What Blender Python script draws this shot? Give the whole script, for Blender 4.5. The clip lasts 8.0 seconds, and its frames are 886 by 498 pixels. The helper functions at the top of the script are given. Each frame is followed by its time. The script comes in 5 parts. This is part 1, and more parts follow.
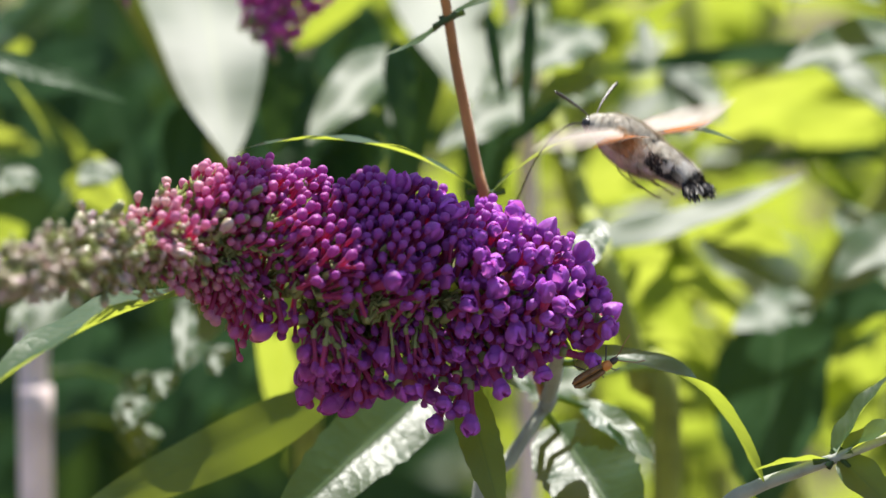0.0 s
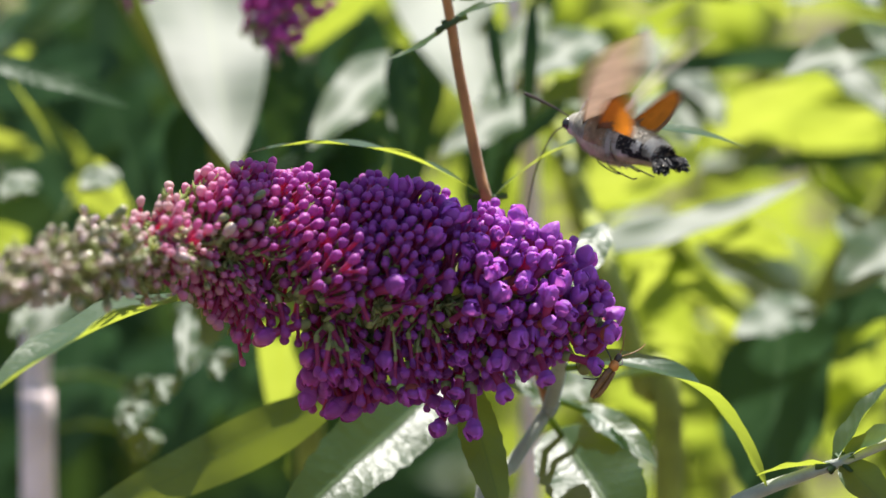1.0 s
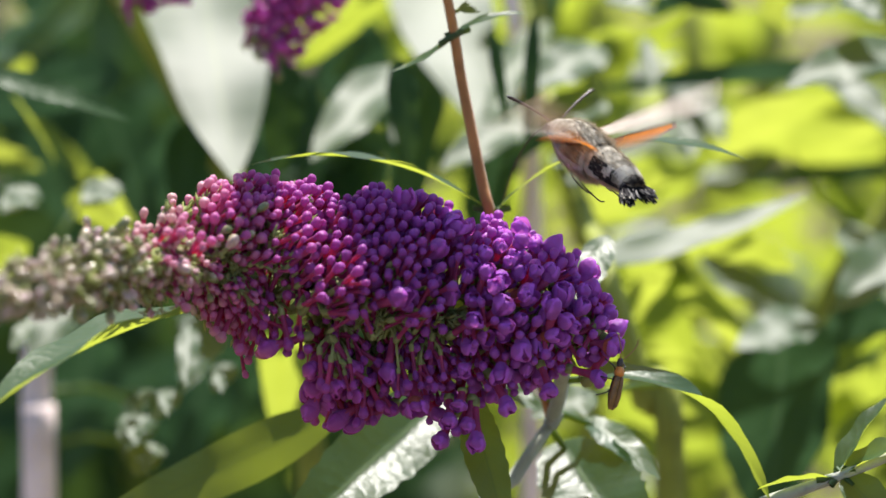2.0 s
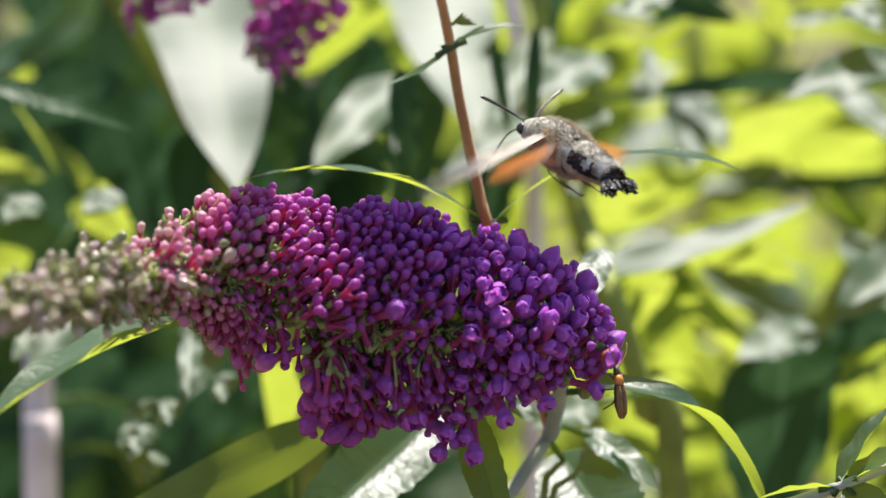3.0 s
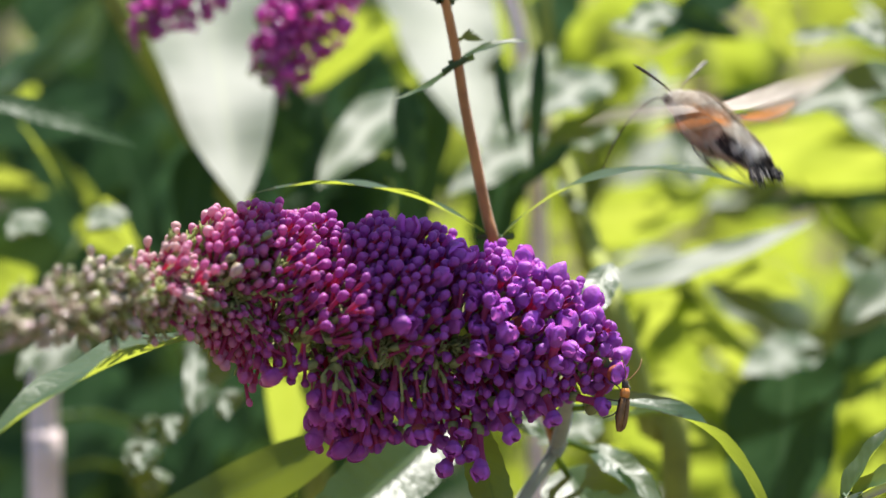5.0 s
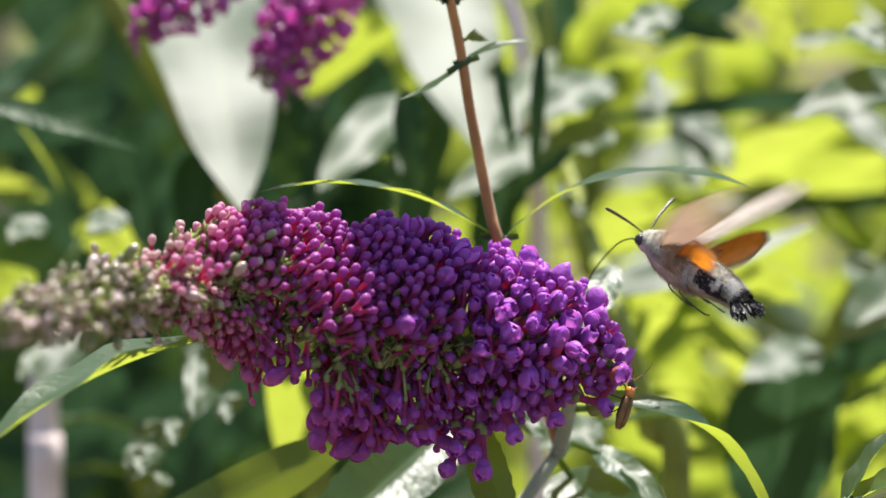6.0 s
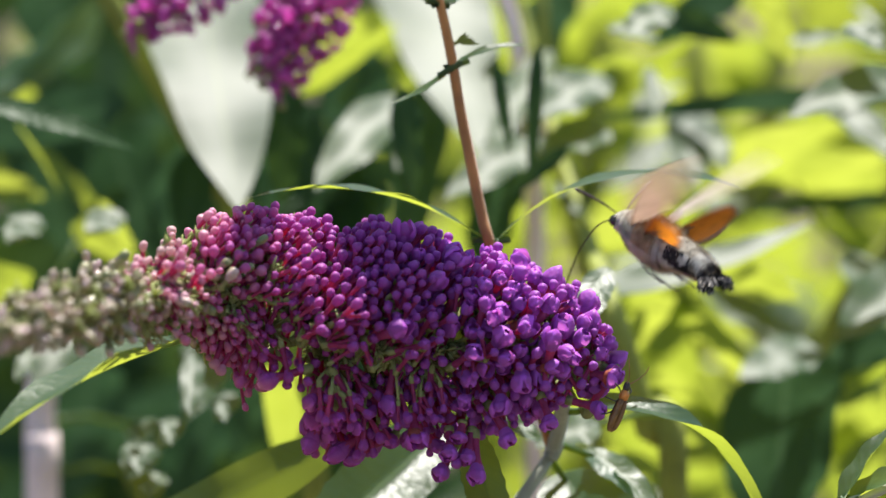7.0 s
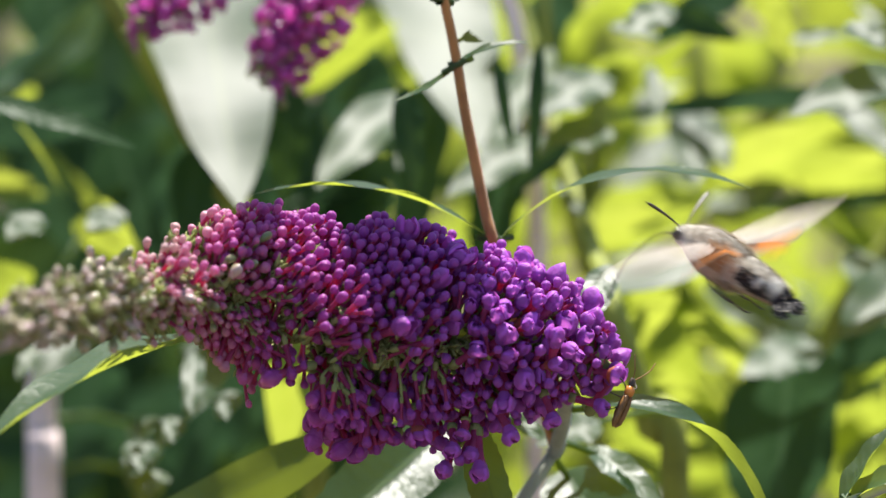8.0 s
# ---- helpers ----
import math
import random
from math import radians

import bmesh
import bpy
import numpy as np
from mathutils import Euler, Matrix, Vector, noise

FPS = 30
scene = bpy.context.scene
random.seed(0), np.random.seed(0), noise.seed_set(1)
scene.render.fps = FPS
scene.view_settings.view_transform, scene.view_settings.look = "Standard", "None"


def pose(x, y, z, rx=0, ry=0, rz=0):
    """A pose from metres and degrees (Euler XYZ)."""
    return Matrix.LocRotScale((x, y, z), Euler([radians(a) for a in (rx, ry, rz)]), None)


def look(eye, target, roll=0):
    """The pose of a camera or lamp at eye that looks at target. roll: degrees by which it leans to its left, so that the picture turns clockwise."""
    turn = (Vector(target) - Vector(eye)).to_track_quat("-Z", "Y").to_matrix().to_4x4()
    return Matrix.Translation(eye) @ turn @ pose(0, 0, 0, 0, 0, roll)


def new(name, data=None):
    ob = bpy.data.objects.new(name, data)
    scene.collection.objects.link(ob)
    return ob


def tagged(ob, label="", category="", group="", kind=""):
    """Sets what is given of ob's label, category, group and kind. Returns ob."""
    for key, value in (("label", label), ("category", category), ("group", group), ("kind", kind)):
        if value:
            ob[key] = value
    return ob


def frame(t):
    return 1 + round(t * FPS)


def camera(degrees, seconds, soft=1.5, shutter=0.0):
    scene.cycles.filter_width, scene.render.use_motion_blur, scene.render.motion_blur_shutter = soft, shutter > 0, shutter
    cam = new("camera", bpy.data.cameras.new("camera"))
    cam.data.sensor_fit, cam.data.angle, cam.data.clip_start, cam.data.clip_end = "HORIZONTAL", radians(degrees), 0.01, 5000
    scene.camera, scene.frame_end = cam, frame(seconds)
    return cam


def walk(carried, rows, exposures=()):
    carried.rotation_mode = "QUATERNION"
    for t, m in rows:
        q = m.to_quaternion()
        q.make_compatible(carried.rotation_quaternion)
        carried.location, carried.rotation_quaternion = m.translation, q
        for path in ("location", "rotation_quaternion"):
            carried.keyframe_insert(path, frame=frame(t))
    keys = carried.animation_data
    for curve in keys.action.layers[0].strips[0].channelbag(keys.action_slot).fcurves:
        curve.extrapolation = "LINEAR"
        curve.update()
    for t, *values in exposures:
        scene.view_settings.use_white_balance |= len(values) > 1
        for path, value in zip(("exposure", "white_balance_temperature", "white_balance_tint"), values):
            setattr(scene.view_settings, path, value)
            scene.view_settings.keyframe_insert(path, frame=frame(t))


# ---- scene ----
# ---- camera and its path ----
EYE = (0, -0.702559, 1.298738)
cam = camera(14, 8.0, soft=1.5, shutter=0.8)
cam.data.dof.use_dof = True
cam.data.dof.focus_distance = 0.7095 - 0.004
cam.data.dof.aperture_fstop = 8.0
cam.data.dof.aperture_blades = 9
walk(cam, [
    (0, look(EYE, (0.001611, -0.001245, 1.191143))),
    (0.5, look(EYE, (0.001389, -0.001229, 1.191253))),
    (1, look(EYE, (0.001222, -0.001113, 1.192078))),
    (1.5, look(EYE, (0.001111, -0.000951, 1.193233))),
    (3, look(EYE, (0.000611, -0.000487, 1.196534))),
    (3.5, look(EYE, (0.000278, -0.000487, 1.196534))),
    (4, look(EYE, (-0.000222, -0.000418, 1.197029))),
    (4.5, look(EYE, (-0.000222, -0.000201, 1.19857))),
    (6, look(EYE, (-0.000333, 0.00007, 1.200495))),
    (6.5, look(EYE, (0.000111, 0.000046, 1.20033))),
    (7, look(EYE, (0.000278, 0.000046, 1.20033))),
    (7.5, look(EYE, (0.000167, 0, 1.2))),
    (8, look(EYE, (0, 0, 1.2))),
])

# ---- light ----
SUN_EL, SUN_AZ = radians(70), radians(14)   # azimuth from +y towards +x
world = bpy.data.worlds.new("sky")
scene.world = world
world.use_nodes = True
wn = world.node_tree.nodes
sky = wn.new("ShaderNodeTexSky")
sky.sky_type, sky.sun_disc = "NISHITA", False
sky.sun_elevation, sky.sun_rotation = SUN_EL, SUN_AZ
world.node_tree.links.new(sky.outputs[0], wn["Background"].inputs[0])
wn["Background"].inputs[1].default_value = 0.078
sun = new("sun", bpy.data.lights.new("sun", "SUN"))
sun.data.energy, sun.data.angle, sun.data.color = 5.0, radians(0.5), (1.0, 0.95, 0.89)
SUN_DIR = Vector((math.sin(SUN_AZ) * math.cos(SUN_EL), math.cos(SUN_AZ) * math.cos(SUN_EL), math.sin(SUN_EL)))
sun.matrix_world = look(SUN_DIR * 20, (0, 0, 0))
scene.view_settings.exposure = 1.2

# leaf attitudes: towards the mirror angle of the sun, turned away from it, lit from behind
GLARE = (0.065, -0.519, 0.852)
UNDER = (0.0, 0.35, 0.94)
BACKLIT = (0.0, 0.8, 0.6)
ASLANT = (0.8, 0.58, 0.08)
SHADE = (-0.55, -0.62, 0.56)
FACING = (0.1, -0.93, 0.25)
COOL = (-0.45, -0.55, 0.7)


# ---- materials ----
def shader(name):
    m = bpy.data.materials.new(name)
    m.use_nodes = True
    t = m.node_tree
    t.nodes.clear()
    out = t.nodes.new("ShaderNodeOutputMaterial")
    return m, t, out


def node(t, kind, **values):
    n = t.nodes.new(kind)
    for key, value in values.items():
        n.inputs[key.replace("_", " ")].default_value = value
    return n


def maths(t, op, a, b=None):
    n = t.nodes.new("ShaderNodeMath")
    n.operation = op
    for i, x in enumerate((a, b)):
        if x is None:
            continue
        if isinstance(x, (int, float)):
            n.inputs[i].default_value = x
        else:
            t.links.new(x, n.inputs[i])
    return n.outputs[0]


def ramp(t, fac, stops):
    n = t.nodes.new("ShaderNodeValToRGB")
    e = n.color_ramp.elements
    while len(e) < len(stops):
        e.new(0.5)
    for el, (p, c) in zip(e, stops):
        el.position, el.color = p, (*c, 1)
    t.links.new(fac, n.inputs[0])
    return n.outputs[0]


def mixed(t, fac, a, b, kind="MIX"):
    n = t.nodes.new("ShaderNodeMix")
    n.data_type, n.blend_type = "RGBA", kind
    for i, x in ((0, fac), (6, a), (7, b)):
        if isinstance(x, (int, float)):
            n.inputs[i].default_value = x
        elif isinstance(x, tuple):
            n.inputs[i].default_value = (*x, 1)
        else:
            t.links.new(x, n.inputs[i])
    return n.outputs[2]


def noise_at(t, scale, detail=3.0, coords=None):
    n = node(t, "ShaderNodeTexNoise", Scale=scale, Detail=detail)
    if coords is None:
        coords = t.nodes.new("ShaderNodeTexCoord").outputs["Object"]
    t.links.new(coords, n.inputs["Vector"])
    return n.outputs["Fac"]


def thin_shader(name, colour_of, through_of, thin=0.45, rough=0.42, spec=0.5, bump_of=None, bump=0.3, sheen=0.0):
    """A thin, light-passing skin: a glossy upper coat over a body that passes part of the light on."""
    m, t, out = shader(name)
    bsdf = node(t, "ShaderNodeBsdfPrincipled", Roughness=rough, Sheen_Weight=sheen)
    bsdf.inputs["Specular IOR Level"].default_value = spec
    t.links.new(colour_of(t), bsdf.inputs["Base Color"])
    tr = node(t, "ShaderNodeBsdfTranslucent")
    t.links.new(through_of(t), tr.inputs["Color"])
    mix = node(t, "ShaderNodeMixShader", Fac=thin)
    t.links.new(bsdf.outputs[0], mix.inputs[1])
    t.links.new(tr.outputs[0], mix.inputs[2])
    if bump_of:
        b = node(t, "ShaderNodeBump", Strength=bump, Distance=0.001)
        t.links.new(bump_of(t), b.inputs["Height"])
        t.links.new(b.outputs[0], bsdf.inputs["Normal"])
    t.links.new(mix.outputs[0], out.inputs[0])
    return m


def leaf_uv(t):
    uv = t.nodes.new("ShaderNodeUVMap")
    sep = t.nodes.new("ShaderNodeSeparateXYZ")
    t.links.new(uv.outputs[0], sep.inputs[0])
    return uv.outputs[0], maths(t, "ABSOLUTE", sep.outputs[0]), sep.outputs[1]


def veins(t):
    """Height of a rugose leaf: sunken side veins that run forward from the midrib, and blisters between them."""
    uv, u, v = leaf_uv(t)
    s = maths(t, "SUBTRACT", maths(t, "MULTIPLY", v, 1050.0), maths(t, "MULTIPLY", u, 5.0))
    wob = noise_at(t, 180.0, 3.0)
    s = maths(t, "ADD", s, maths(t, "MULTIPLY", wob, 7.0))
    w = maths(t, "POWER", maths(t, "ABSOLUTE", maths(t, "SINE", s)), 0.5)
    mid = maths(t, "MINIMUM", maths(t, "MULTIPLY", u, 14.0), 1.0)
    fine = maths(t, "ADD", maths(t, "MULTIPLY", noise_at(t, 900.0, 3.0), 0.6), maths(t, "MULTIPLY", noise_at(t, 330.0, 2.0), 1.2))
    return maths(t, "ADD", maths(t, "MULTIPLY", maths(t, "MULTIPLY", w, mid), 0.45), fine)


def leaf_colour(dark, light, vein):
    def make(t):
        big = noise_at(t, 45.0, 3.0)
        info = t.nodes.new("ShaderNodeObjectInfo")
        f = maths(t, "ADD", maths(t, "MULTIPLY", big, 0.75), maths(t, "MULTIPLY", info.outputs["Random"], 0.35))
        base = ramp(t, f, ((0.25, dark), (0.8, light)))
        uv, u, v = leaf_uv(t)
        rib = maths(t, "LESS_THAN", u, 0.05)
        s = maths(t, "SUBTRACT", maths(t, "MULTIPLY", v, 1050.0), maths(t, "MULTIPLY", u, 5.0))
        line = maths(t, "LESS_THAN", maths(t, "ABSOLUTE", maths(t, "SINE", s)), 0.14)
        lines = maths(t, "MAXIMUM", rib, maths(t, "MULTIPLY", line, 0.45))
        return mixed(t, maths(t, "MULTIPLY", lines, 0.7), base, vein)
    return make


LEAF = thin_shader("leaf_green", leaf_colour((0.012, 0.046, 0.03), (0.03, 0.08, 0.046), (0.08, 0.14, 0.06)),
                   leaf_colour((0.38, 0.47, 0.035), (0.6, 0.68, 0.07), (0.33, 0.4, 0.03)), 0.42, 0.375, 0.31, veins, 0.14)
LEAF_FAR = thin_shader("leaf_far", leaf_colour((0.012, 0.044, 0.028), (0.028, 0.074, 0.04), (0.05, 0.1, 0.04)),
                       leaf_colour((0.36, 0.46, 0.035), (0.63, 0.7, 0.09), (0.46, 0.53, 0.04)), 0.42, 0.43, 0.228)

# shaded copy of the leaf: darker and duller, shade put into the colour
LEAF_SHADED = thin_shader("leaf_shaded", leaf_colour((0.013, 0.037, 0.015), (0.027, 0.064, 0.024), (0.06, 0.11, 0.05)),
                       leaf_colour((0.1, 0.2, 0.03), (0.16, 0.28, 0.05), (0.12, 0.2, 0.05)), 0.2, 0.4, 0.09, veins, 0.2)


def petal_colour(gain, warm):
    """Greenish grey at the young tip of the spike, through rose to violet at its open end; sunlit paleness and the
    sky's blue are mixed in.
    """
    def make(t):
        pos = t.nodes.new("ShaderNodeNewGeometry").outputs["Position"]
        sep = t.nodes.new("ShaderNodeSeparateXYZ")
        t.links.new(pos, sep.inputs[0])
        f = maths(t, "ADD", maths(t, "MULTIPLY", maths(t, "ADD", sep.outputs[0], 0.09), 8.0), maths(t, "MULTIPLY", maths(t, "SUBTRACT", noise_at(t, 160.0, 2.0, pos), 0.5), 0.35))
        stops = ((0.0, (0.36, 0.37, 0.24)), (0.15, (0.46, 0.4, 0.32)), (0.29, (0.6, 0.4, 0.44)), (0.4, (0.55, 0.16, 0.4)), (0.48, (0.4, 0.07, 0.37)), (0.62, (0.34, 0.066, 0.4)), (0.86, (0.38, 0.095, 0.51)))
        c = ramp(t, f, [(p, (r * gain, g * gain, (b - warm * min(1, p * 2)) * gain)) for p, (r, g, b) in stops])
        return mixed(t, maths(t, "MULTIPLY", maths(t, "GREATER_THAN", noise_at(t, 420.0, 1.0, pos), 0.58), 0.2), c, (0.42 * gain, 0.04 * gain, (0.34 - warm) * gain))
    return make


def plain(c, spread=0.25, scale=300.0):
    def make(t):
        lo = tuple(x * (1 - spread) for x in c)
        hi = tuple(min(1, x * (1 + spread)) for x in c)
        return ramp(t, noise_at(t, scale, 4.0), ((0.3, lo), (0.7, hi)))
    return make


def fine_relief(scale):
    return lambda t: noise_at(t, scale, 3.0)


PETAL = thin_shader("petal_violet", petal_colour(1.14, 0.0), petal_colour(1.4, 0.14), 0.46, 0.48, 0.5, fine_relief(1500.0), 0.25, 0.12)
PETAL_RIM = thin_shader("petal_rim", petal_colour(1.45, 0.0), petal_colour(1.3, 0.12), 0.3, 0.55, 0.35)
def tip_colour(t):
    pos = t.nodes.new("ShaderNodeNewGeometry").outputs["Position"]
    return ramp(t, noise_at(t, 260.0, 2.0, pos), ((0.38, (0.2, 0.22, 0.08)), (0.48, (0.42, 0.37, 0.22)), (0.62, (0.64, 0.46, 0.46))))


BUD_TIP = thin_shader("bud_young", tip_colour, tip_colour, 0.2, 0.25, 0.8)
PETAL_ROSE = thin_shader("petal_rose", plain((0.52, 0.09, 0.42)), plain((0.75, 0.08, 0.5)), 0.4, 0.3, 0.8)
TUBE = thin_shader("corolla_tube", plain((0.36, 0.065, 0.21)), plain((0.85, 0.08, 0.16)), 0.48, 0.55, 0.3)
CALYX = thin_shader("calyx_green", plain((0.33, 0.35, 0.15)), plain((0.55, 0.62, 0.16)), 0.35, 0.7, 0.2)
THROAT = thin_shader("throat_orange", plain((0.4, 0.11, 0.08)), plain((0.7, 0.12, 0.05)), 0.4, 0.6, 0.2)


def solid_shader(name, colour_of, rough=0.6, spec=0.4, relief=None, bump=0.3, sheen=0.0):
    m, t, out = shader(name)
    bsdf = node(t, "ShaderNodeBsdfPrincipled", Roughness=rough, Sheen_Weight=sheen)
    bsdf.inputs["Specular IOR Level"].default_value = spec
    t.links.new(colour_of(t), bsdf.inputs["Base Color"])
    if relief:
        b = node(t, "ShaderNodeBump", Strength=bump, Distance=0.001)
        t.links.new(noise_at(t, relief, 4.0), b.inputs["Height"])
        t.links.new(b.outputs[0], bsdf.inputs["Normal"])
    t.links.new(bsdf.outputs[0], out.inputs[0])
    return m


STEM_BROWN = solid_shader("stem_brown", plain((0.42, 0.18, 0.05), 0.3, 120.0), 0.6, 0.35, 700.0, 0.25, 0.3)
STEM_GREEN = solid_shader("stem_green", plain((0.22, 0.25, 0.04), 0.3, 90.0), 0.6, 0.3, 500.0, 0.3)
STEM_GREY = solid_shader("stem_grey", plain((0.32, 0.34, 0.27), 0.25, 150.0), 0.7, 0.3, 900.0, 0.3, 0.4)
STEM_PINK = solid_shader("stem_pink", plain((0.8, 0.66, 0.66), 0.2, 60.0), 0.6, 0.3, 300.0, 0.3)
SOIL = solid_shader("soil", plain((0.1, 0.078, 0.055), 0.4, 12.0), 0.9, 0.2, 40.0, 0.8)
FUR_GREY = thin_shader("fur_grey", plain((0.4, 0.37, 0.31), 0.45, 500.0), plain((0.45, 0.38, 0.28)), 0.15, 0.7, 0.25)
FUR_WARM = thin_shader("fur_warm", plain((0.42, 0.29, 0.18), 0.35, 500.0), plain((0.6, 0.36, 0.2)), 0.15, 0.7, 0.25)
FUR_CREAM = thin_shader("fur_cream", plain((0.62, 0.53, 0.43), 0.25, 500.0), plain((0.7, 0.55, 0.42)), 0.15, 0.7, 0.25)
FUR_BLACK = solid_shader("fur_black", plain((0.018, 0.016, 0.018), 0.4, 500.0), 0.6, 0.35)
FUR_WHITE = thin_shader("fur_white", plain((0.66, 0.64, 0.6), 0.2, 500.0), plain((0.6, 0.6, 0.55)), 0.15, 0.7, 0.25)
CHITIN = solid_shader("chitin_dark", plain((0.05, 0.035, 0.025), 0.4, 800.0), 0.35, 0.5)
CHITIN_TAN = solid_shader("chitin_tan", plain((0.3, 0.16, 0.06), 0.3, 800.0), 0.4, 0.5)
EYE_SHINE = solid_shader("eye_dark", plain((0.03, 0.025, 0.02), 0.3, 1500.0), 0.2, 0.6)
WING_GREY = thin_shader("wing_grey", plain((0.54, 0.47, 0.4), 0.3, 260.0), plain((0.36, 0.24, 0.16), 0.3, 260.0), 0.35, 0.6, 0.3)
WING_ORANGE = thin_shader("wing_orange", plain((0.5, 0.16, 0.015), 0.25, 260.0), plain((0.75, 0.25, 0.02), 0.25, 260.0), 0.5, 0.6, 0.3)
WING_BROWN = thin_shader("wing_brown", plain((0.16, 0.09, 0.05), 0.3, 300.0), plain((0.3, 0.14, 0.06)), 0.4, 0.6, 0.3)
ELYTRA = solid_shader("elytra_brown", plain((0.2, 0.1, 0.03), 0.4, 900.0), 0.38, 0.5, 1800.0, 0.2)
BEETLE_ORANGE = solid_shader("beetle_orange", plain((0.6, 0.22, 0.04), 0.25, 900.0), 0.3, 0.5)


# ---- building blocks ----
def part(name, bm, material, parent=None, label="", smooth=True):
    me = bpy.data.meshes.new(name)
    bm.to_mesh(me)
    bm.free()
    for m in (material if isinstance(material, (list, tuple)) else (material,)):
        me.materials.append(m)
    if smooth:
        me.shade_smooth()
    ob = new(name, me)
    if parent:
        ob.parent = parent
    return tagged(ob, label)


def thing(name, base, label, category, group="", kind=""):
    ob = new(name)
    ob.location = base
    ob.empty_display_size = 0.01
    return tagged(ob, label, category, group, kind)


def tube(bm, pts, radii, sides=8, mat=0, close=True):
    """A tapered round bar through the points."""
    pts = [Vector(p) for p in pts]
    rings, side = [], None
    for i, p in enumerate(pts):
        d = (pts[min(i + 1, len(pts) - 1)] - pts[max(i - 1, 0)]).normalized()
        if side is None:
            side = d.orthogonal().normalized()
        side = (side - d * side.dot(d)).normalized()
        up = d.cross(side)
        r = radii[i] if isinstance(radii, (list, tuple)) else radii
        rings.append([bm.verts.new(p + (side * math.cos(2 * math.pi * k / sides) + up * math.sin(2 * math.pi * k / sides)) * r) for k in range(sides)])
    for a, b in zip(rings, rings[1:]):
        for k in range(sides):
            bm.faces.new((a[k], a[(k + 1) % sides], b[(k + 1) % sides], b[k])).material_index = mat
    if close:
        bm.faces.new(rings[0][::-1]).material_index = mat
        bm.faces.new(rings[-1]).material_index = mat


def curve_through(pts, steps=6):
    """Points along a smooth line through the given ones."""
    p = [Vector(x) for x in pts]
    p = [p[0] * 2 - p[1], *p, p[-1] * 2 - p[-2]]
    out = []
    for i in range(1, len(p) - 2):
        for k in range(steps):
            s = k / steps
            out.append(0.5 * (2 * p[i] + (p[i + 1] - p[i - 1]) * s + (2 * p[i - 1] - 5 * p[i] + 4 * p[i + 1] - p[i + 2]) * s * s + (3 * p[i] - p[i - 1] - 3 * p[i + 1] + p[i + 2]) * s ** 3))
    out.append(p[-2])
    return out


def leaf_outline(v):
    return 1.93 * v ** 0.62 * (1 - v) ** 0.9 if 0 < v < 1 else 0.0


def leaf_into(bm, base, tip, width, n0, n1, bend, fold, along, across, rnd, origin=Vector(), wave=0.06):
    """A lance-shaped blade from base to tip, arched over its length, folded along its midrib, its margin uneven."""
    base, tip = Vector(base) - origin, Vector(tip) - origin
    chord = tip - base
    length, x = chord.length, chord.normalized()
    uvs = bm.loops.layers.uv.verify()
    half = radians(max(abs(bend), 0.5)) / 2
    radius = length / 2 / math.sin(half)
    sgn = 1 if bend >= 0 else -1
    ph = rnd.uniform(0, 6)
    rows = []
    for i in range(along + 1):
        v = i / along
        a = half * (2 * v - 1)
        n = Vector(n0).lerp(Vector(n1), v)
        n = (n - x * n.dot(x)).normalized()
        y = n.cross(x)
        mid = base + x * (length / 2 + radius * math.sin(a)) + n * (radius * (math.cos(a) - math.cos(half)) * sgn)
        up = (n * math.cos(a) + x * math.sin(a) * sgn).normalized()
        w = max(width / 2 * leaf_outline(v), width * 0.012)
        ruffle = wave * width * math.sin(v * 17 + ph)
        f = radians(fold)
        row = []
        for k in range(-across, across + 1):
            u = k / across
            jag = 1 + (0.05 * math.sin(v * 80 + k * 3) if abs(k) == across else 0)
            off = y * (u * w * math.cos(f) * jag) + up * (abs(u) * w * math.sin(f) + ruffle * abs(u) ** 1.5 * leaf_outline(v) * (1 if k > 0 else -0.7))
            row.append((bm.verts.new(mid + off), u, v * length))
        rows.append(row)
    for r, s in zip(rows, rows[1:]):
        for k in range(2 * across):
            quad = (r[k], r[k + 1], s[k + 1], s[k])
            f_ = bm.faces.new([q[0] for q in quad])
            for lo, q in zip(f_.loops, quad):
                lo[uvs].uv = (q[1], q[2])


leaf_rnd = random.Random(4)


def leaf(parent, base, tip, width, n0, n1=None, bend=25, fold=14, material=None, stem=None, label="", fine=True):
    """One leaf under its shoot; with the stem's line given, its stalk runs to the nearest point of it."""
    bm = bmesh.new()
    o = Vector(parent.location)
    leaf_into(bm, base, tip, width, n0, n1 or n0, bend, fold, 22 if fine else 14, 5 if fine else 3, leaf_rnd, o)
    rib = Vector(base) - o
    d = (Vector(tip) - Vector(base)).normalized()
    if stem:
        near = min((Vector(s) for s in stem), key=lambda s: (s - Vector(base)).length)
        if (near - Vector(base)).length < (0.09 if fine else 0.04):
            tube(bm, [near - o, (near - o) * 0.5 + rib * 0.5 - d * 0.002, rib + d * 0.003], [0.0009, 0.0008, 0.0007], 6)
    return part("leaf", bm, material or LEAF, parent, label)


# ---- ground ----
bm = bmesh.new()
bmesh.ops.create_grid(bm, x_segments=60, y_segments=60, size=1.0)
for vert in bm.verts:
    r = vert.co.xy.length
    vert.co.xy *= 1 + 60 * r ** 4
    vert.co.z = 0.02 * noise.noise(vert.co * 3) if r < 0.8 else 0
tagged(part("ground", bm, SOIL), "dark brown garden soil under the shrubs", "ground", kind="structure")

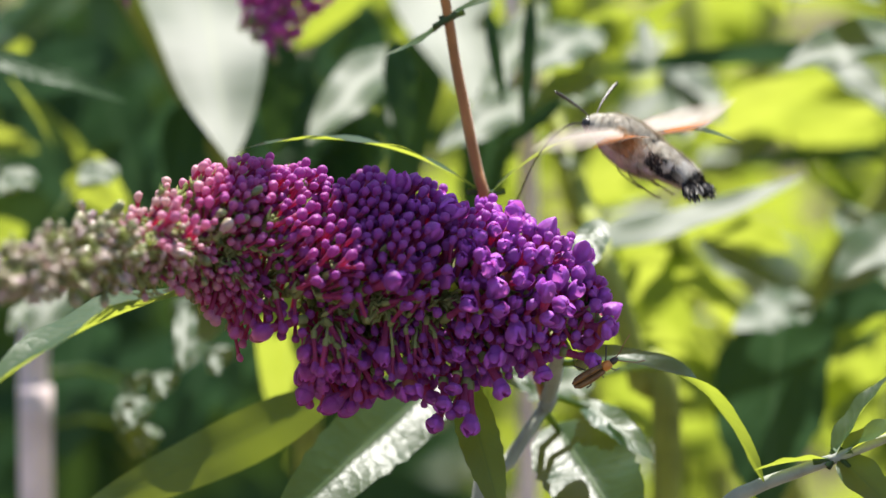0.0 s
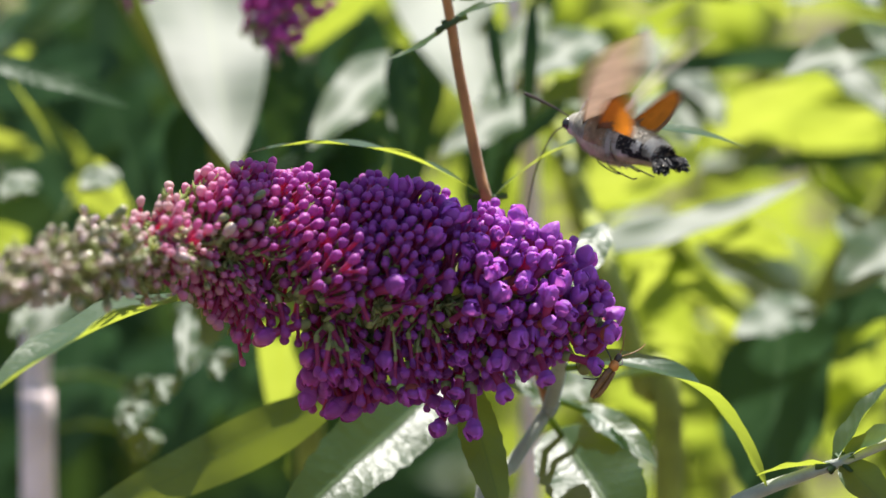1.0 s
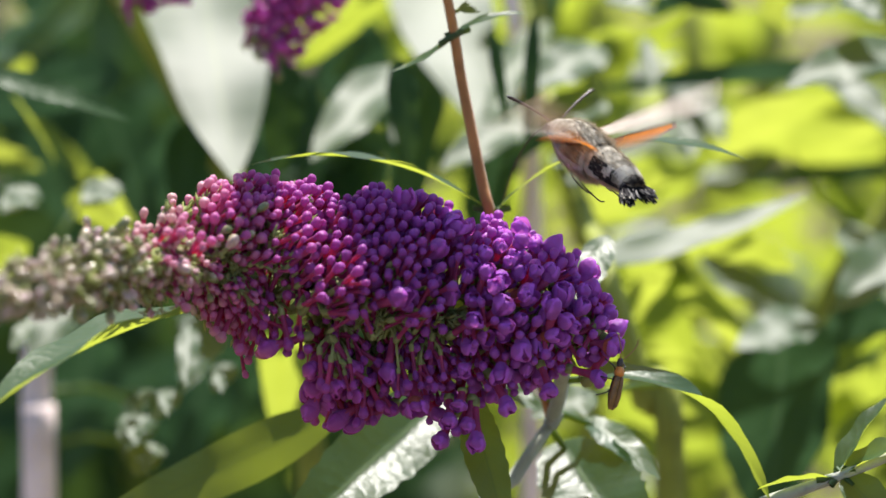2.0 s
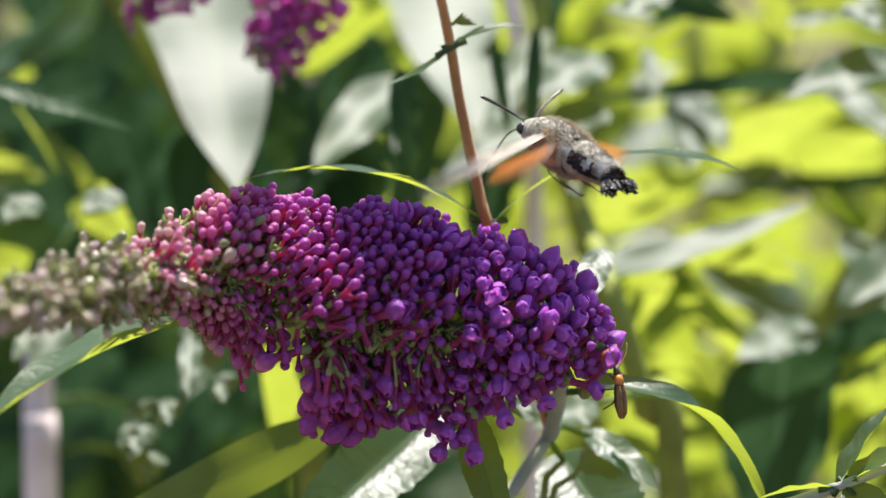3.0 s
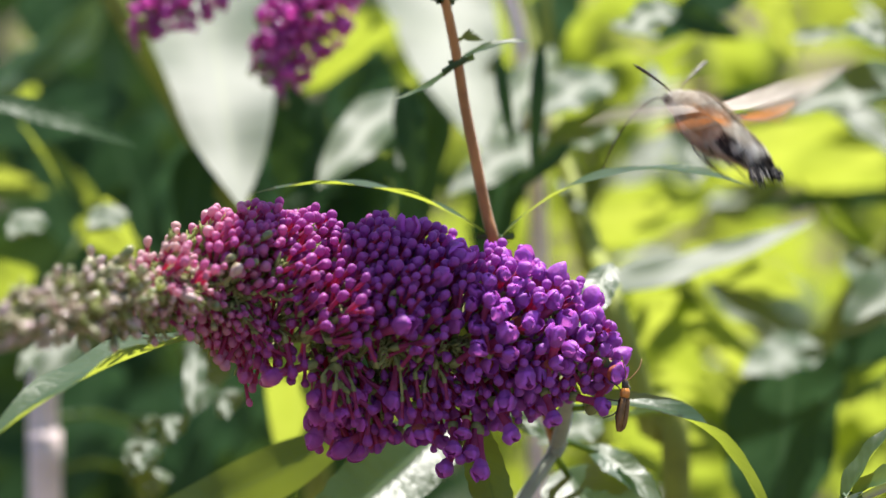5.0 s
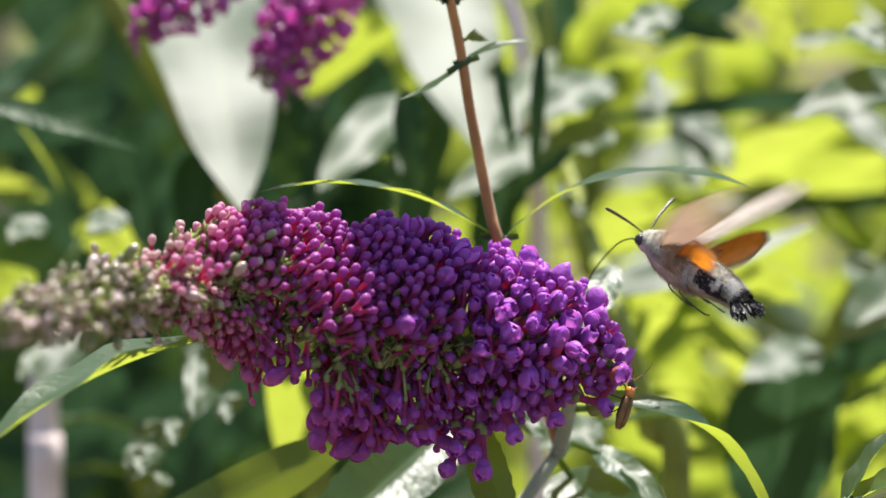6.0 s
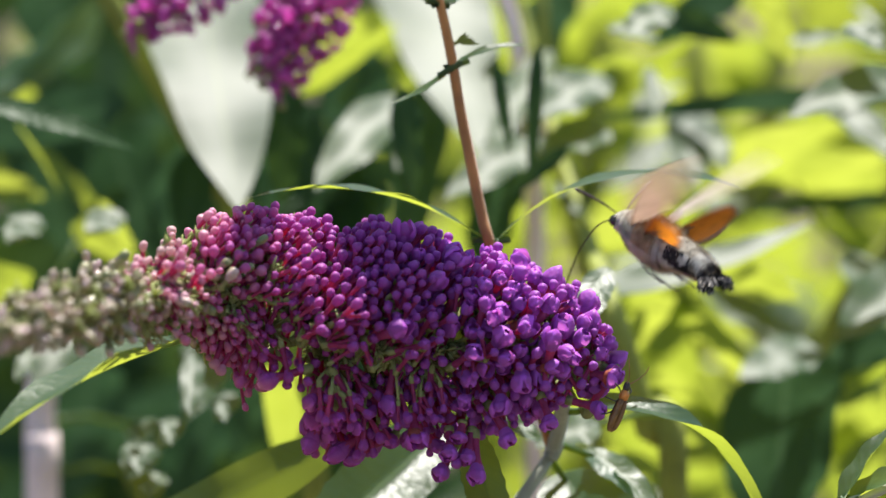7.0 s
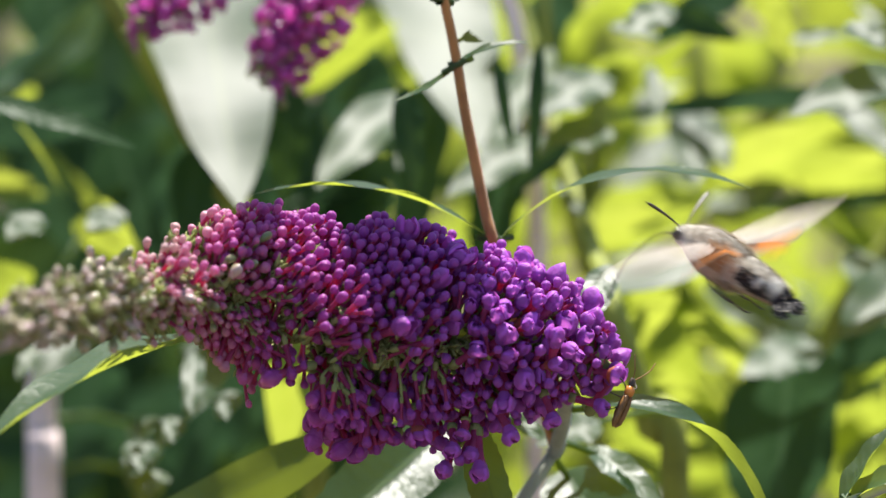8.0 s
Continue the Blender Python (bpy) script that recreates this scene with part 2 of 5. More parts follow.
# ---- flowering branch ----
branch = thing("butterfly_bush_branch", (0, 0, 0), "flowering butterfly bush branch with a drooping purple flower spike", "shrub branch")
main_line = curve_through([(0, 0.004, -0.02), (0.004, 0.004, 0.5), (0.004, 0.0, 1.02), (0.0087, 0.0127, 1.1324), (0.0151, 0.0174, 1.1442), (0.0224, 0.0219, 1.1545)])
bm = bmesh.new()
tube(bm, main_line, [0.0026 - 0.0014 * i / (len(main_line) - 1) for i in range(len(main_line))], 10)
tube(bm, curve_through([(0.0224, 0.0219, 1.1544), (0.0232, 0.022, 1.1556), (0.0238, 0.0223, 1.1573)]), 0.0016, 10)
part("main_stem", bm, STEM_GREY, branch, "grey-green downy stem")
up_line = curve_through([(0.0231, 0.022, 1.1556), (0.0198, 0.0257, 1.1673), (0.0139, 0.0242, 1.1851), (0.0102, 0.02, 1.1985), (0.0085, 0.0209, 1.2047), (0.0061, 0.0225, 1.2166), (0.0043, 0.0238, 1.2256), (0.0029, 0.025, 1.2341), (0.0016, 0.0259, 1.2409), (0, 0.027, 1.2482), (-0.0016, 0.0282, 1.2573), (-0.006, 0.031, 1.278), (-0.011, 0.034, 1.3)])
bm = bmesh.new()
tube(bm, up_line, [0.00135 - 0.0005 * i / (len(up_line) - 1) for i in range(len(up_line))], 10)
part("side_stem", bm, STEM_BROWN, branch, "slender reddish-brown stem")
stems = main_line + up_line

# leaf: base, tip, width, attitude at base and tip, arch, fold
leaf(branch, (0.0096, 0.0201, 1.1991), (-0.0378, 0.0154, 1.2089), 0.014, (0, 0.08, 0.99), (0, 0.06, 0.99), 52, 8, stem=stems, label="narrow arching leaf seen from its edge")
leaf(branch, (0.0114, 0.0201, 1.1991), (0.0629, 0.0274, 1.2085), 0.0105, (0.1, 0.3, 0.9), (0, -0.32, 0.95), 72, 5, stem=stems, label="narrow arching leaf seen from its edge")
leaf(branch, (0.0025, 0.024, 1.234), (-0.0097, 0.021, 1.2272), 0.0036, (-0.2, -0.35, 0.9), None, -30, 12, stem=stems)
leaf(branch, (0.0032, 0.0251, 1.2347), (0.0181, 0.0276, 1.2383), 0.0034, (0.0, -0.4, 0.9), None, 45, 12, stem=stems)
leaf(branch, (0.0002, 0.0268, 1.2469), (-0.005, 0.0249, 1.2482), 0.004, (0, -0.5, 0.85), None, 20, 15, stem=stems)
leaf(branch, (0.0005, 0.0268, 1.2471), (0.0044, 0.0289, 1.2476), 0.004, (0, -0.5, 0.85), None, 20, 15, stem=stems)
# unseen leaves added higher on the side stem, to shade parts of the spike
leaf(branch, (-0.013, 0.025, 1.281), (0.018, 0.0165, 1.277), 0.033, (0.05, 0.1, 0.97), None, 30, 12, stem=stems)
leaf(branch, (-0.031, 0.05, 1.281), (-0.0275, -0.012, 1.277), 0.0135, (-0.05, 0.1, 0.97), None, 20, 12, stem=stems)
# leaves under the flower
# dark half comes from the leaf's shape: the fold tilts it off the glare
leaf(branch, (0.0037, 0.0473, 1.1579), (-0.0342, -0.0003, 1.1318), 0.0256, (0.314, -0.636, 0.704), None, 12, 18, stem=stems, label="broad leaf with one half folded away from the sun's glare")
leaf(branch, (0.0061, 0.0071, 1.1643), (0.0134, -0.0108, 1.1378), 0.0125, (-0.35, -0.85, 0.35), (0.1, -0.95, 0.3), 22, 14, stem=stems, label="dark green hanging leaf")
leaf(branch, (0.0250, 0.0360, 1.1484), (0.0410, 0.0000, 1.1290), 0.03, (-0.2031, -0.5339, 0.8208), None, 7, 15, stem=stems, label="broad grey-green leaf with sunken veins")
leaf(branch, (0.0301, 0.0354, 1.1535), (0.0451, 0.0208, 1.1435), 0.011, GLARE, None, 20, 10, stem=stems)
leaf(branch, (0.0289, 0.0077, 1.1685), (0.0653, -0.0037, 1.1448), 0.015, GLARE, (0.3, 0.75, 0.4), 78, 14, stem=stems, label="arching leaf lit through by the sun")
leaf(branch, (0.0125, 0.0352, 1.1608), (0.0205, 0.0284, 1.1562), 0.009, GLARE, None, 20, 12, stem=stems)
leaf(branch, (0.0347, 0.0375, 1.1915), (0.0275, 0.0182, 1.1803), 0.0105, GLARE, None, 8, 6)

# ---- the flower spike ----
AXIS = [((0.0343, -0.0015, 1.1751), 20), ((0.0298, 0.0007, 1.1775), 85), ((0.0226, 0.0010, 1.1806), 132), ((0.0131, 0.0015, 1.1821), 164), ((0.0018, 0.0006, 1.1837), 183), ((-0.0094, -0.0005, 1.1833), 203), ((-0.0186, -0.0013, 1.1840), 209), ((-0.0254, -0.0024, 1.1874), 185),
        ((-0.0321, -0.0047, 1.1917), 165), ((-0.0387, -0.0067, 1.1940), 150), ((-0.0446, -0.0138, 1.1965), 118), ((-0.0514, -0.0252, 1.1974), 81), ((-0.0592, -0.0375, 1.1968), 74), ((-0.0644, -0.0507, 1.1987), 65), ((-0.0693, -0.0637, 1.1973), 56), ((-0.0729, -0.0766, 1.1988), 49), ((-0.0769, -0.0885, 1.1980), 39)]
MM = 0.001 / 9.0   # spike radii are fitted to the camera's view, in ninths of a millimetre


def lathe(bm, profile, sides, mat=0, lobes=0.0):
    rings = []
    for r, z in profile:
        rings.append([bm.verts.new((r * (1 + lobes * math.cos(4 * a)) * math.cos(a), r * (1 + lobes * math.cos(4 * a)) * math.sin(a), z)) for a in (2 * math.pi * k / sides for k in range(sides))])
    for a, b in zip(rings, rings[1:]):
        for k in range(sides):
            bm.faces.new((a[k], a[(k + 1) % sides], b[(k + 1) % sides], b[k])).material_index = mat
    bm.faces.new(rings[-1]).material_index = mat


def floret_mesh(kind, r, length, seed):
    """One floret from its calyx at the origin to its head along +z; r: radius of the head."""
    rnd = random.Random(seed * 7 + len(kind))
    bm = bmesh.new()
    t0 = r * (0.56 if kind == "bud" else 0.45)
    lathe(bm, [(t0 * 0.6, 0), (t0 * 1.15, length * 0.05), (t0 * 1.1, length * 0.2), (t0 * 0.95, length * 0.23)], 7, 1)
    lathe(bm, [(t0 * 0.85, length * 0.18), (t0 * 0.8, length * 0.5), (t0 * 0.9, length - r * 1.6), (t0 * 1.15, length - r * 0.9)], 8, 2 if length > 0.004 else 1)
    first = len(bm.verts)
    if kind == "husk":
        for q in range(4):
            a = q * 1.57 + rnd.uniform(-0.3, 0.3)
            tube(bm, [(0, 0, length * 0.2), (r * 0.9 * math.cos(a), r * 0.9 * math.sin(a), length * 0.6), (r * 1.6 * math.cos(a), r * 1.6 * math.sin(a), length * rnd.uniform(0.8, 1.1))], [r * 0.3, r * 0.42, r * 0.05], 5, 1)
    elif kind == "bud":
        tall = rnd.uniform(0.92, 1.15) if length > 0.004 else rnd.uniform(1.2, 1.7)
        prof = [(r * 0.58, -1.25, 0.0), (r * 0.7, -0.9, 0.03), (r * 0.9, -0.52, 0.04), (r * 1.0, -0.08, 0.05), (r * 0.95, 0.32, 0.06), (r * 0.74, 0.65, 0.08), (r * 0.42, 0.86, 0.08), (r * 0.1, 0.93, 0)]
        rings = []
        for rad, h, lobe in prof:
            rings.append([bm.verts.new((rad * (1 + lobe * math.cos(4 * q)) * math.cos(q), rad * (1 + lobe * math.cos(4 * q)) * math.sin(q), length + r * h * tall)) for q in (2 * math.pi * k / 16 for k in range(16))])
        for lo, hi in zip(rings, rings[1:]):
            for k in range(16):
                bm.faces.new((lo[k], lo[(k + 1) % 16], hi[(k + 1) % 16], hi[k])).material_index = 5 if length < 0.004 else 0
        bm.faces.new(rings[-1]).material_index = 5 if length < 0.004 else 0
    else:
        end = {"half": 0.25, "cup": 0.5}[kind]
        flare = {"half": 0.08, "cup": 0.2}[kind]
        lathe(bm, [(r * 0.5, length - r * 1.15), (r * 0.78, length - r * 0.6), (r * 0.72, length - r * 0.1), (r * 0.3, length + r * (0.35 if kind == "half" else 0)), (r * 0.02, length + r * (0.4 if kind == "half" else -0.1))], 8, 0 if kind == "half" else 3)
        tall = rnd.uniform(0.8, 1.05)
        for p in range(4):
            turn = Matrix.Rotation(p * math.pi / 2 + rnd.uniform(-0.3, 0.3), 3, "Z")
            tilt = rnd.uniform(-0.15, 0.3)
            size = (0.86 if p % 2 else 1.02) * rnd.uniform(0.92, 1.08)
            n, rows = 6, []
            for i in range(n + 1):
                s = i / n
                th = 2.45 + (end + tilt - 2.45) * s
                rho = r * size * (1 + (flare + max(0, tilt) * 0.5) * s ** 3)
                wide = (1.15 if p % 2 == 0 else 1.0) * (1 - 0.3 * s ** 4)
                row = []
                for k in range(-3, 4):
                    u = k / 3
                    az = u * wide
                    rr = rho * (1 + (0.14 * s * s - 0.04) * u * u)
                    droop = -r * 0.3 * u * u * s
                    row.append(bm.verts.new(turn @ Vector((math.cos(az) * rr * math.sin(th), math.sin(az) * rr * math.sin(th), length + rr * tall * math.cos(th) + droop))))
                rows.append(row)
            for a_, b_ in zip(rows, rows[1:]):
                for k in range(6):
                    bm.faces.new((a_[k], a_[k + 1], b_[k + 1], b_[k])).material_index = 4 if b_ is rows[-1] or (k in (0, 5) and b_ in rows[3:]) else 0
    bm.verts.ensure_lookup_table()
    lean = Vector((rnd.uniform(-1, 1), rnd.uniform(-1, 1), 0)) * r * 0.25
    for v in bm.verts[first:]:
        v.co += noise.noise_vector(v.co * (0.9 / r) + Vector((seed * 5.1, 0, 0))) * r * (0.13 if kind == "bud" else 0.24)
        v.co += lean * max(0, (v.co.z - length * 0.6) / (length * 0.4))
    me = bpy.data.meshes.new("floret")
    bm.to_mesh(me)
    bm.free()
    for m in (PETAL, CALYX, TUBE, THROAT, PETAL_RIM, BUD_TIP):
        me.materials.append(m)
    me.shade_smooth()
    return me


def aim(pos, d, spin, s=1.0):
    q = Vector(d).to_track_quat("Z", "Y").to_matrix().to_4x4()
    return Matrix.Translation(pos) @ q @ Matrix.Rotation(spin, 4, "Z") @ Matrix.Scale(s, 4)


def axis_at(axis, s):
    i = min(int(s), len(axis) - 2)
    f = s - i
    (a, ra), (b, rb) = axis[i], axis[i + 1]
    way = [(Vector(axis[min(k + 1, len(axis) - 1)][0]) - Vector(axis[max(k - 1, 0)][0])).normalized() for k in (i, i + 1)]
    return Vector(a).lerp(Vector(b), f), ra + (rb - ra) * f, way[0].lerp(way[1], f).normalized()


SIZES = {"bud": (0.00108, 0.0082), "small": (0.00086, 0.0056), "tiny": (0.00096, 0.0038), "husk": (0.0008, 0.0038), "half": (0.00205, 0.0098), "cup": (0.0024, 0.0098)}
BLOOM = {k: [floret_mesh("bud" if k in ("small", "tiny") else k, *SIZES[k], i) for i in range(8)] for k in SIZES}


def ring_of(axis, s, psi):
    """The spike's middle and half width at s, and the ways along it and outwards at the angle psi (0: towards the open side, up: a right angle)."""
    c, R, along = axis_at(axis, s)
    side = along.cross(Vector((0, 0, 1))).normalized()
    side = side if side.y < 0 else -side
    high = side.cross(along)
    high = high if high.z > 0 else -high
    if s > 10.3 and len(axis) > 10:
        R *= 1.3 - 0.56 * math.sin(math.pi * s * 0.8) ** 2   # whorls of buds along the tip
    return c, R * MM, along, side * math.cos(psi) + high * math.sin(psi)


def near_of(cells, p, size):
    key = tuple(int(math.floor(x / size)) for x in p)
    return (q for i in (-1, 0, 1) for j in (-1, 0, 1) for k in (-1, 0, 1) for q in cells.get((key[0] + i, key[1] + j, key[2] + k), ()))


def keep(cells, p, size, what):
    cells.setdefault(tuple(int(math.floor(x / size)) for x in p), []).append(what)


def florets_of(axis, tries, seed, thin_front):
    """Flower heads in small clusters over the spike; each cluster's florets spread from its own stalk."""
    rnd = random.Random(seed)
    lim = len(axis) - 1
    centres, tufts = {}, []
    for _ in range(2600):
        s, psi = rnd.uniform(0, lim), rnd.uniform(-math.pi, math.pi)
        c, R, along, rad = ring_of(axis, s, psi)
        spread = 0.0024 + R * 0.18 if s < 10.5 else 0.0037
        top = c + rad * R
        if thin_front and 4.6 < s < 9.4 and -0.75 < psi < -0.1 and rnd.random() < 0.5:
            continue
        if any((p - top).length < 1.45 * max(spread, sp) for p, _, sp in near_of(centres, top, 0.012)):
            continue
        foot = c + rad * R * 0.42
        keep(centres, top, 0.012, (top, foot, spread))
        tufts.append((foot, c))
    cells, out = {}, []
    for n in range(tries):
        inner = n > tries * 0.8
        s = rnd.uniform(0, lim)
        psi = rnd.uniform(-math.pi, math.pi)
        c, R, along, rad = ring_of(axis, s, psi)
        if rnd.random() > max((R / MM / 190) ** 0.7, 0.6):
            continue
        front, rise = math.cos(psi), math.sin(psi)
        if front < -0.45 and rnd.random() < 0.7:
            continue
        hollow = thin_front and 3.8 < s < 10.6 and -0.56 < rise < 0.06 + 0.12 * math.sin(s * 5) and front > 0
        if hollow and rnd.random() < 0.78:
            continue
        if thin_front and 6.3 < s < 8.8 and rise < -0.5 and rnd.random() < 0.92:
            continue
        face = c + rad * R
        best = min(near_of(centres, face, 0.012), key=lambda q: (q[0] - face).length / q[2], default=None)
        if best is None:
            continue
        top, foot, spread = best
        off = (top - face).length / spread
        if off > (2.6 if s < 5 else 2.0 if s < 10.5 else 1.0):
            continue
        deep = R * (0.12 if s < 10.5 else 0.75) * min(off, 1.3) ** 2 + (R * 0.24 if inner else 0)
        head = face - rad * (deep + R * rnd.uniform(-0.02 if rise > 0.35 else -0.08, 0.16) + (R * 0.32 if hollow else 0))
        if not hollow and s < 9 and rise < 0.35 and rnd.random() < 0.16:
            head += rad * R * 0.07
        kind = rnd.choices(("half", "cup", "bud"), (7, 2.5, 1.8))[0] if s < 4.2 else rnd.choices(("bud", "half"), (6, 1.5))[0] if s < 5.5 else "bud" if s < 8.6 else "small" if s < 9.4 or (s < 12 and rnd.random() < (0.9 if s < 10.4 or rise > 0.5 else 0.5)) else "tiny"
        if s > 7.6 and rnd.random() < (0.16 if s > 10.2 else 0.05):
            kind = "husk"
        elif hollow:
            kind = rnd.choice(("husk", "small", "small", "bud"))
        elif rise < -0.35 and s < 7:
            kind = rnd.choices(("half", "bud", "cup"), (5, 5, 0.8))[0]
        if kind == "cup" and (rise > 0.55 or front < 0.2):
            kind = "half"
        r, length = SIZES[kind]
        d = (head - foot).normalized() + rad * 0.25 + Vector([rnd.uniform(-0.75, 0.75) for _ in range(3)]) + Vector((0.75, 0, 0.75) if rise > -0.1 and s > 1.5 else (0.4, 0, 0.5 if rise > -0.1 else -0.4))
        d.normalize()
        sc = rnd.uniform(0.68, 1.05 if kind in ("cup", "bud") else 1.24) * (0.94 if rise < -0.35 else 1.0)
        gap = (1.2 if kind in ("half", "cup") else 1.62 - 0.1 * max(0, rise) if s < 10.5 else 1.5) * (1.2 if rise < -0.4 and s < 9 else 1.12 if rise < 0.6 and s < 10 else 1.0) * r * sc * (1.4 if front < -0.3 else 1.0)
        if any((p - head).length < max(gap, 0.8 * (gap + q)) for p, q in near_of(cells, head, 0.004)):
            continue
        if thin_front and any(-0.0375 < q.x < -0.0265 and q.z < 1.1745 - 0.35 * (q.x + 0.0265) for q in (head, head - d * length * sc)):
            continue   # a gap between the two lower lobes
        keep(cells, head, 0.004, (head, gap))
        out.append((BLOOM[kind][rnd.randrange(8)], aim(head - d * length * sc, d, rnd.uniform(0, 6), sc), c, s, front, head))
    return out, tufts


def joined(name, items, parent, label, stalks, petals):
    """The many florets that cannot be picked apart, as one mesh, with the green stalks that carry them."""
    verts, faces, mats = [], [], []
    for me, m in items:
        base = len(verts)
        verts += [m @ v.co for v in me.vertices]
        for p in me.polygons:
            faces.append([base + i for i in p.vertices])
            mats.append(p.material_index)
    me = bpy.data.meshes.new(name)
    me.from_pydata(verts, [], faces)
    for m in petals:
        me.materials.append(m)
    me.polygons.foreach_set("material_index", mats)
    me.shade_smooth()
    ob = new(name, me)
    ob.parent = parent
    tagged(ob, label, kind="stuff")
    if stalks:
        bm = bmesh.new()
        for a, b in stalks:
            tube(bm, [a, a.lerp(b, 0.6) + Vector((0, 0, 0.0005)), b], [0.0004, 0.0003, 0.0003], 5)
        part("flower_stalks", bm, CALYX, parent, "green forking flower stalks")["kind"] = "stuff"
    return ob


def spike(axis, parent, tries, seed, singles, extra=(), thin_front=True, petals=(PETAL, CALYX, TUBE, THROAT, PETAL_RIM, BUD_TIP)):
    bm = bmesh.new()
    line = curve_through([a for a, _ in axis], 4)
    tube(bm, line, [0.0016 - 0.001 * i / len(line) for i in range(len(line))], 8)
    body = part("flower_spike", bm, CALYX, parent, "dense purple flower spike with a budded tip")
    all_, tufts = florets_of(axis, tries, seed, thin_front)
    order = sorted(all_, key=lambda f: -(f[4] - 0.14 * abs(f[3] - 4.5)))
    for k, (me, m, *_rest) in enumerate(order[:singles]):
        ob = new("floret", me)
        ob.parent, ob.matrix_basis = body, m
    stalks = [(c, foot) for foot, c in tufts] + [(min(tufts, key=lambda q: (q[0] - f[1].translation).length)[0], f[1].translation) for f in all_]
    for me, a, b in extra:
        d = (Vector(b) - Vector(a))
        ob = new("floret", BLOOM[me][0])
        ob.parent = body
        ob.matrix_basis = aim(a, d, 0.4, 1.0) @ Matrix.Scale(d.length / SIZES[me][1], 4, (0, 0, 1))
    joined("florets", [(f[0], f[1]) for f in order[singles:]], body, "crowded purple florets and buds", stalks, petals)
    return body, len(all_)


hanging = [("half", (0.0068, -0.0108, 1.1666), (0.0074, -0.0159, 1.1585)), ("half", (0.0064, -0.0107, 1.1671), (0.0055, -0.0145, 1.1616)), ("bud", (0.0059, -0.0108, 1.166), (0.0031, -0.0146, 1.1605)), ("half", (0.0031, -0.0092, 1.1635), (0.0002, -0.0139, 1.1586)), ("half", (0.0089, -0.01, 1.172), (0.0136, -0.013, 1.1653)), ("half", (0.0045, -0.0125, 1.1686), (0.0039, -0.0149, 1.1657)), ("half", (0.0018, -0.0107, 1.1671), (0.002, -0.0153, 1.1627)),
           ("half", (-0.008, -0.0069, 1.1651), (-0.0172, -0.0095, 1.1611)), ("half", (-0.0104, -0.0086, 1.1678), (-0.0203, -0.0114, 1.1621)), ("cup", (-0.0054, -0.0121, 1.1713), (-0.0043, -0.017, 1.1655)), ("half", (-0.0203, -0.0099, 1.1726), (-0.0255, -0.0131, 1.1642))]
hanging += [("half", (-0.0245, -0.015, 1.1796), (-0.0335, -0.0193, 1.1778)), ("bud", (-0.0365, -0.0143, 1.1845), (-0.0386, -0.0174, 1.177)), ("bud", (-0.0387, -0.0141, 1.1856), (-0.0423, -0.017, 1.1794)), ("bud", (-0.0414, -0.014, 1.1866), (-0.0435, -0.0169, 1.1805)),
           ("half", (0.0246, -0.0041, 1.1712), (0.0315, -0.0063, 1.1699)), ("half", (0.0194, -0.0078, 1.1733), (0.0218, -0.0106, 1.1677)), ("cup", (0.0284, -0.0033, 1.1765), (0.0341, -0.0055, 1.1756))]
spike(AXIS, branch, 130000, 5, 290, hanging)
bm = bmesh.new()
tube(bm, curve_through([(0.0232, 0.0221, 1.1562), (0.0245, 0.017, 1.163), (0.0244, 0.008, 1.1705), (0.0214, 0.003, 1.1782), (0.0118, 0.0016, 1.1827)]), 0.0016, 8)
part("flower_stalk", bm, STEM_GREY, branch, "grey-green flower stalk")
# tuft of bracts at the upper node
bm = bmesh.new()
for k in range(9):
    leaf_into(bm, (0.0039, 0.0257, 1.239), Vector((0.0055, 0.026, 1.2412)) + Vector((0.0028 * (k - 4) / 4, 0.001 * (k % 2), -0.0006 * abs(k - 4))), 0.0012, (0, -1, 0.2), (0, -1, 0.2), 15, 10, 5, 1, leaf_rnd)
part("bract_tuft", bm, STEM_GREEN, branch, "small dark toothed bract tuft")


# ---- shrubs behind ----
def shoot(base, line, radii, material, label, name="butterfly_bush_shoot"):
    ob = thing(name, base, label, "shrub shoot", "butterfly bush shoots")
    pts = curve_through([(base[0], base[1], -0.02), *line])
    bm = bmesh.new()
    n = len(pts) - 1
    tube(bm, [p - Vector(base) for p in pts], [radii[0] + (radii[1] - radii[0]) * i / n for i in range(n + 1)], 10)
    part("stem", bm, material, ob)
    return ob, pts


def put(ob, pts, rows):
    """Leaves on a shoot; those meant to lie in shade take a darker leaf, the shade in its colour."""
    for base, tip, width, n0, n1, bend, fold in rows:
        leaf(ob, base, tip, width, n0, n1, bend, fold, LEAF_SHADED if n0 in (SHADE, FACING, COOL) else LEAF_FAR if n0 in (GLARE, BACKLIT, ASLANT) else LEAF, pts, fine=False)


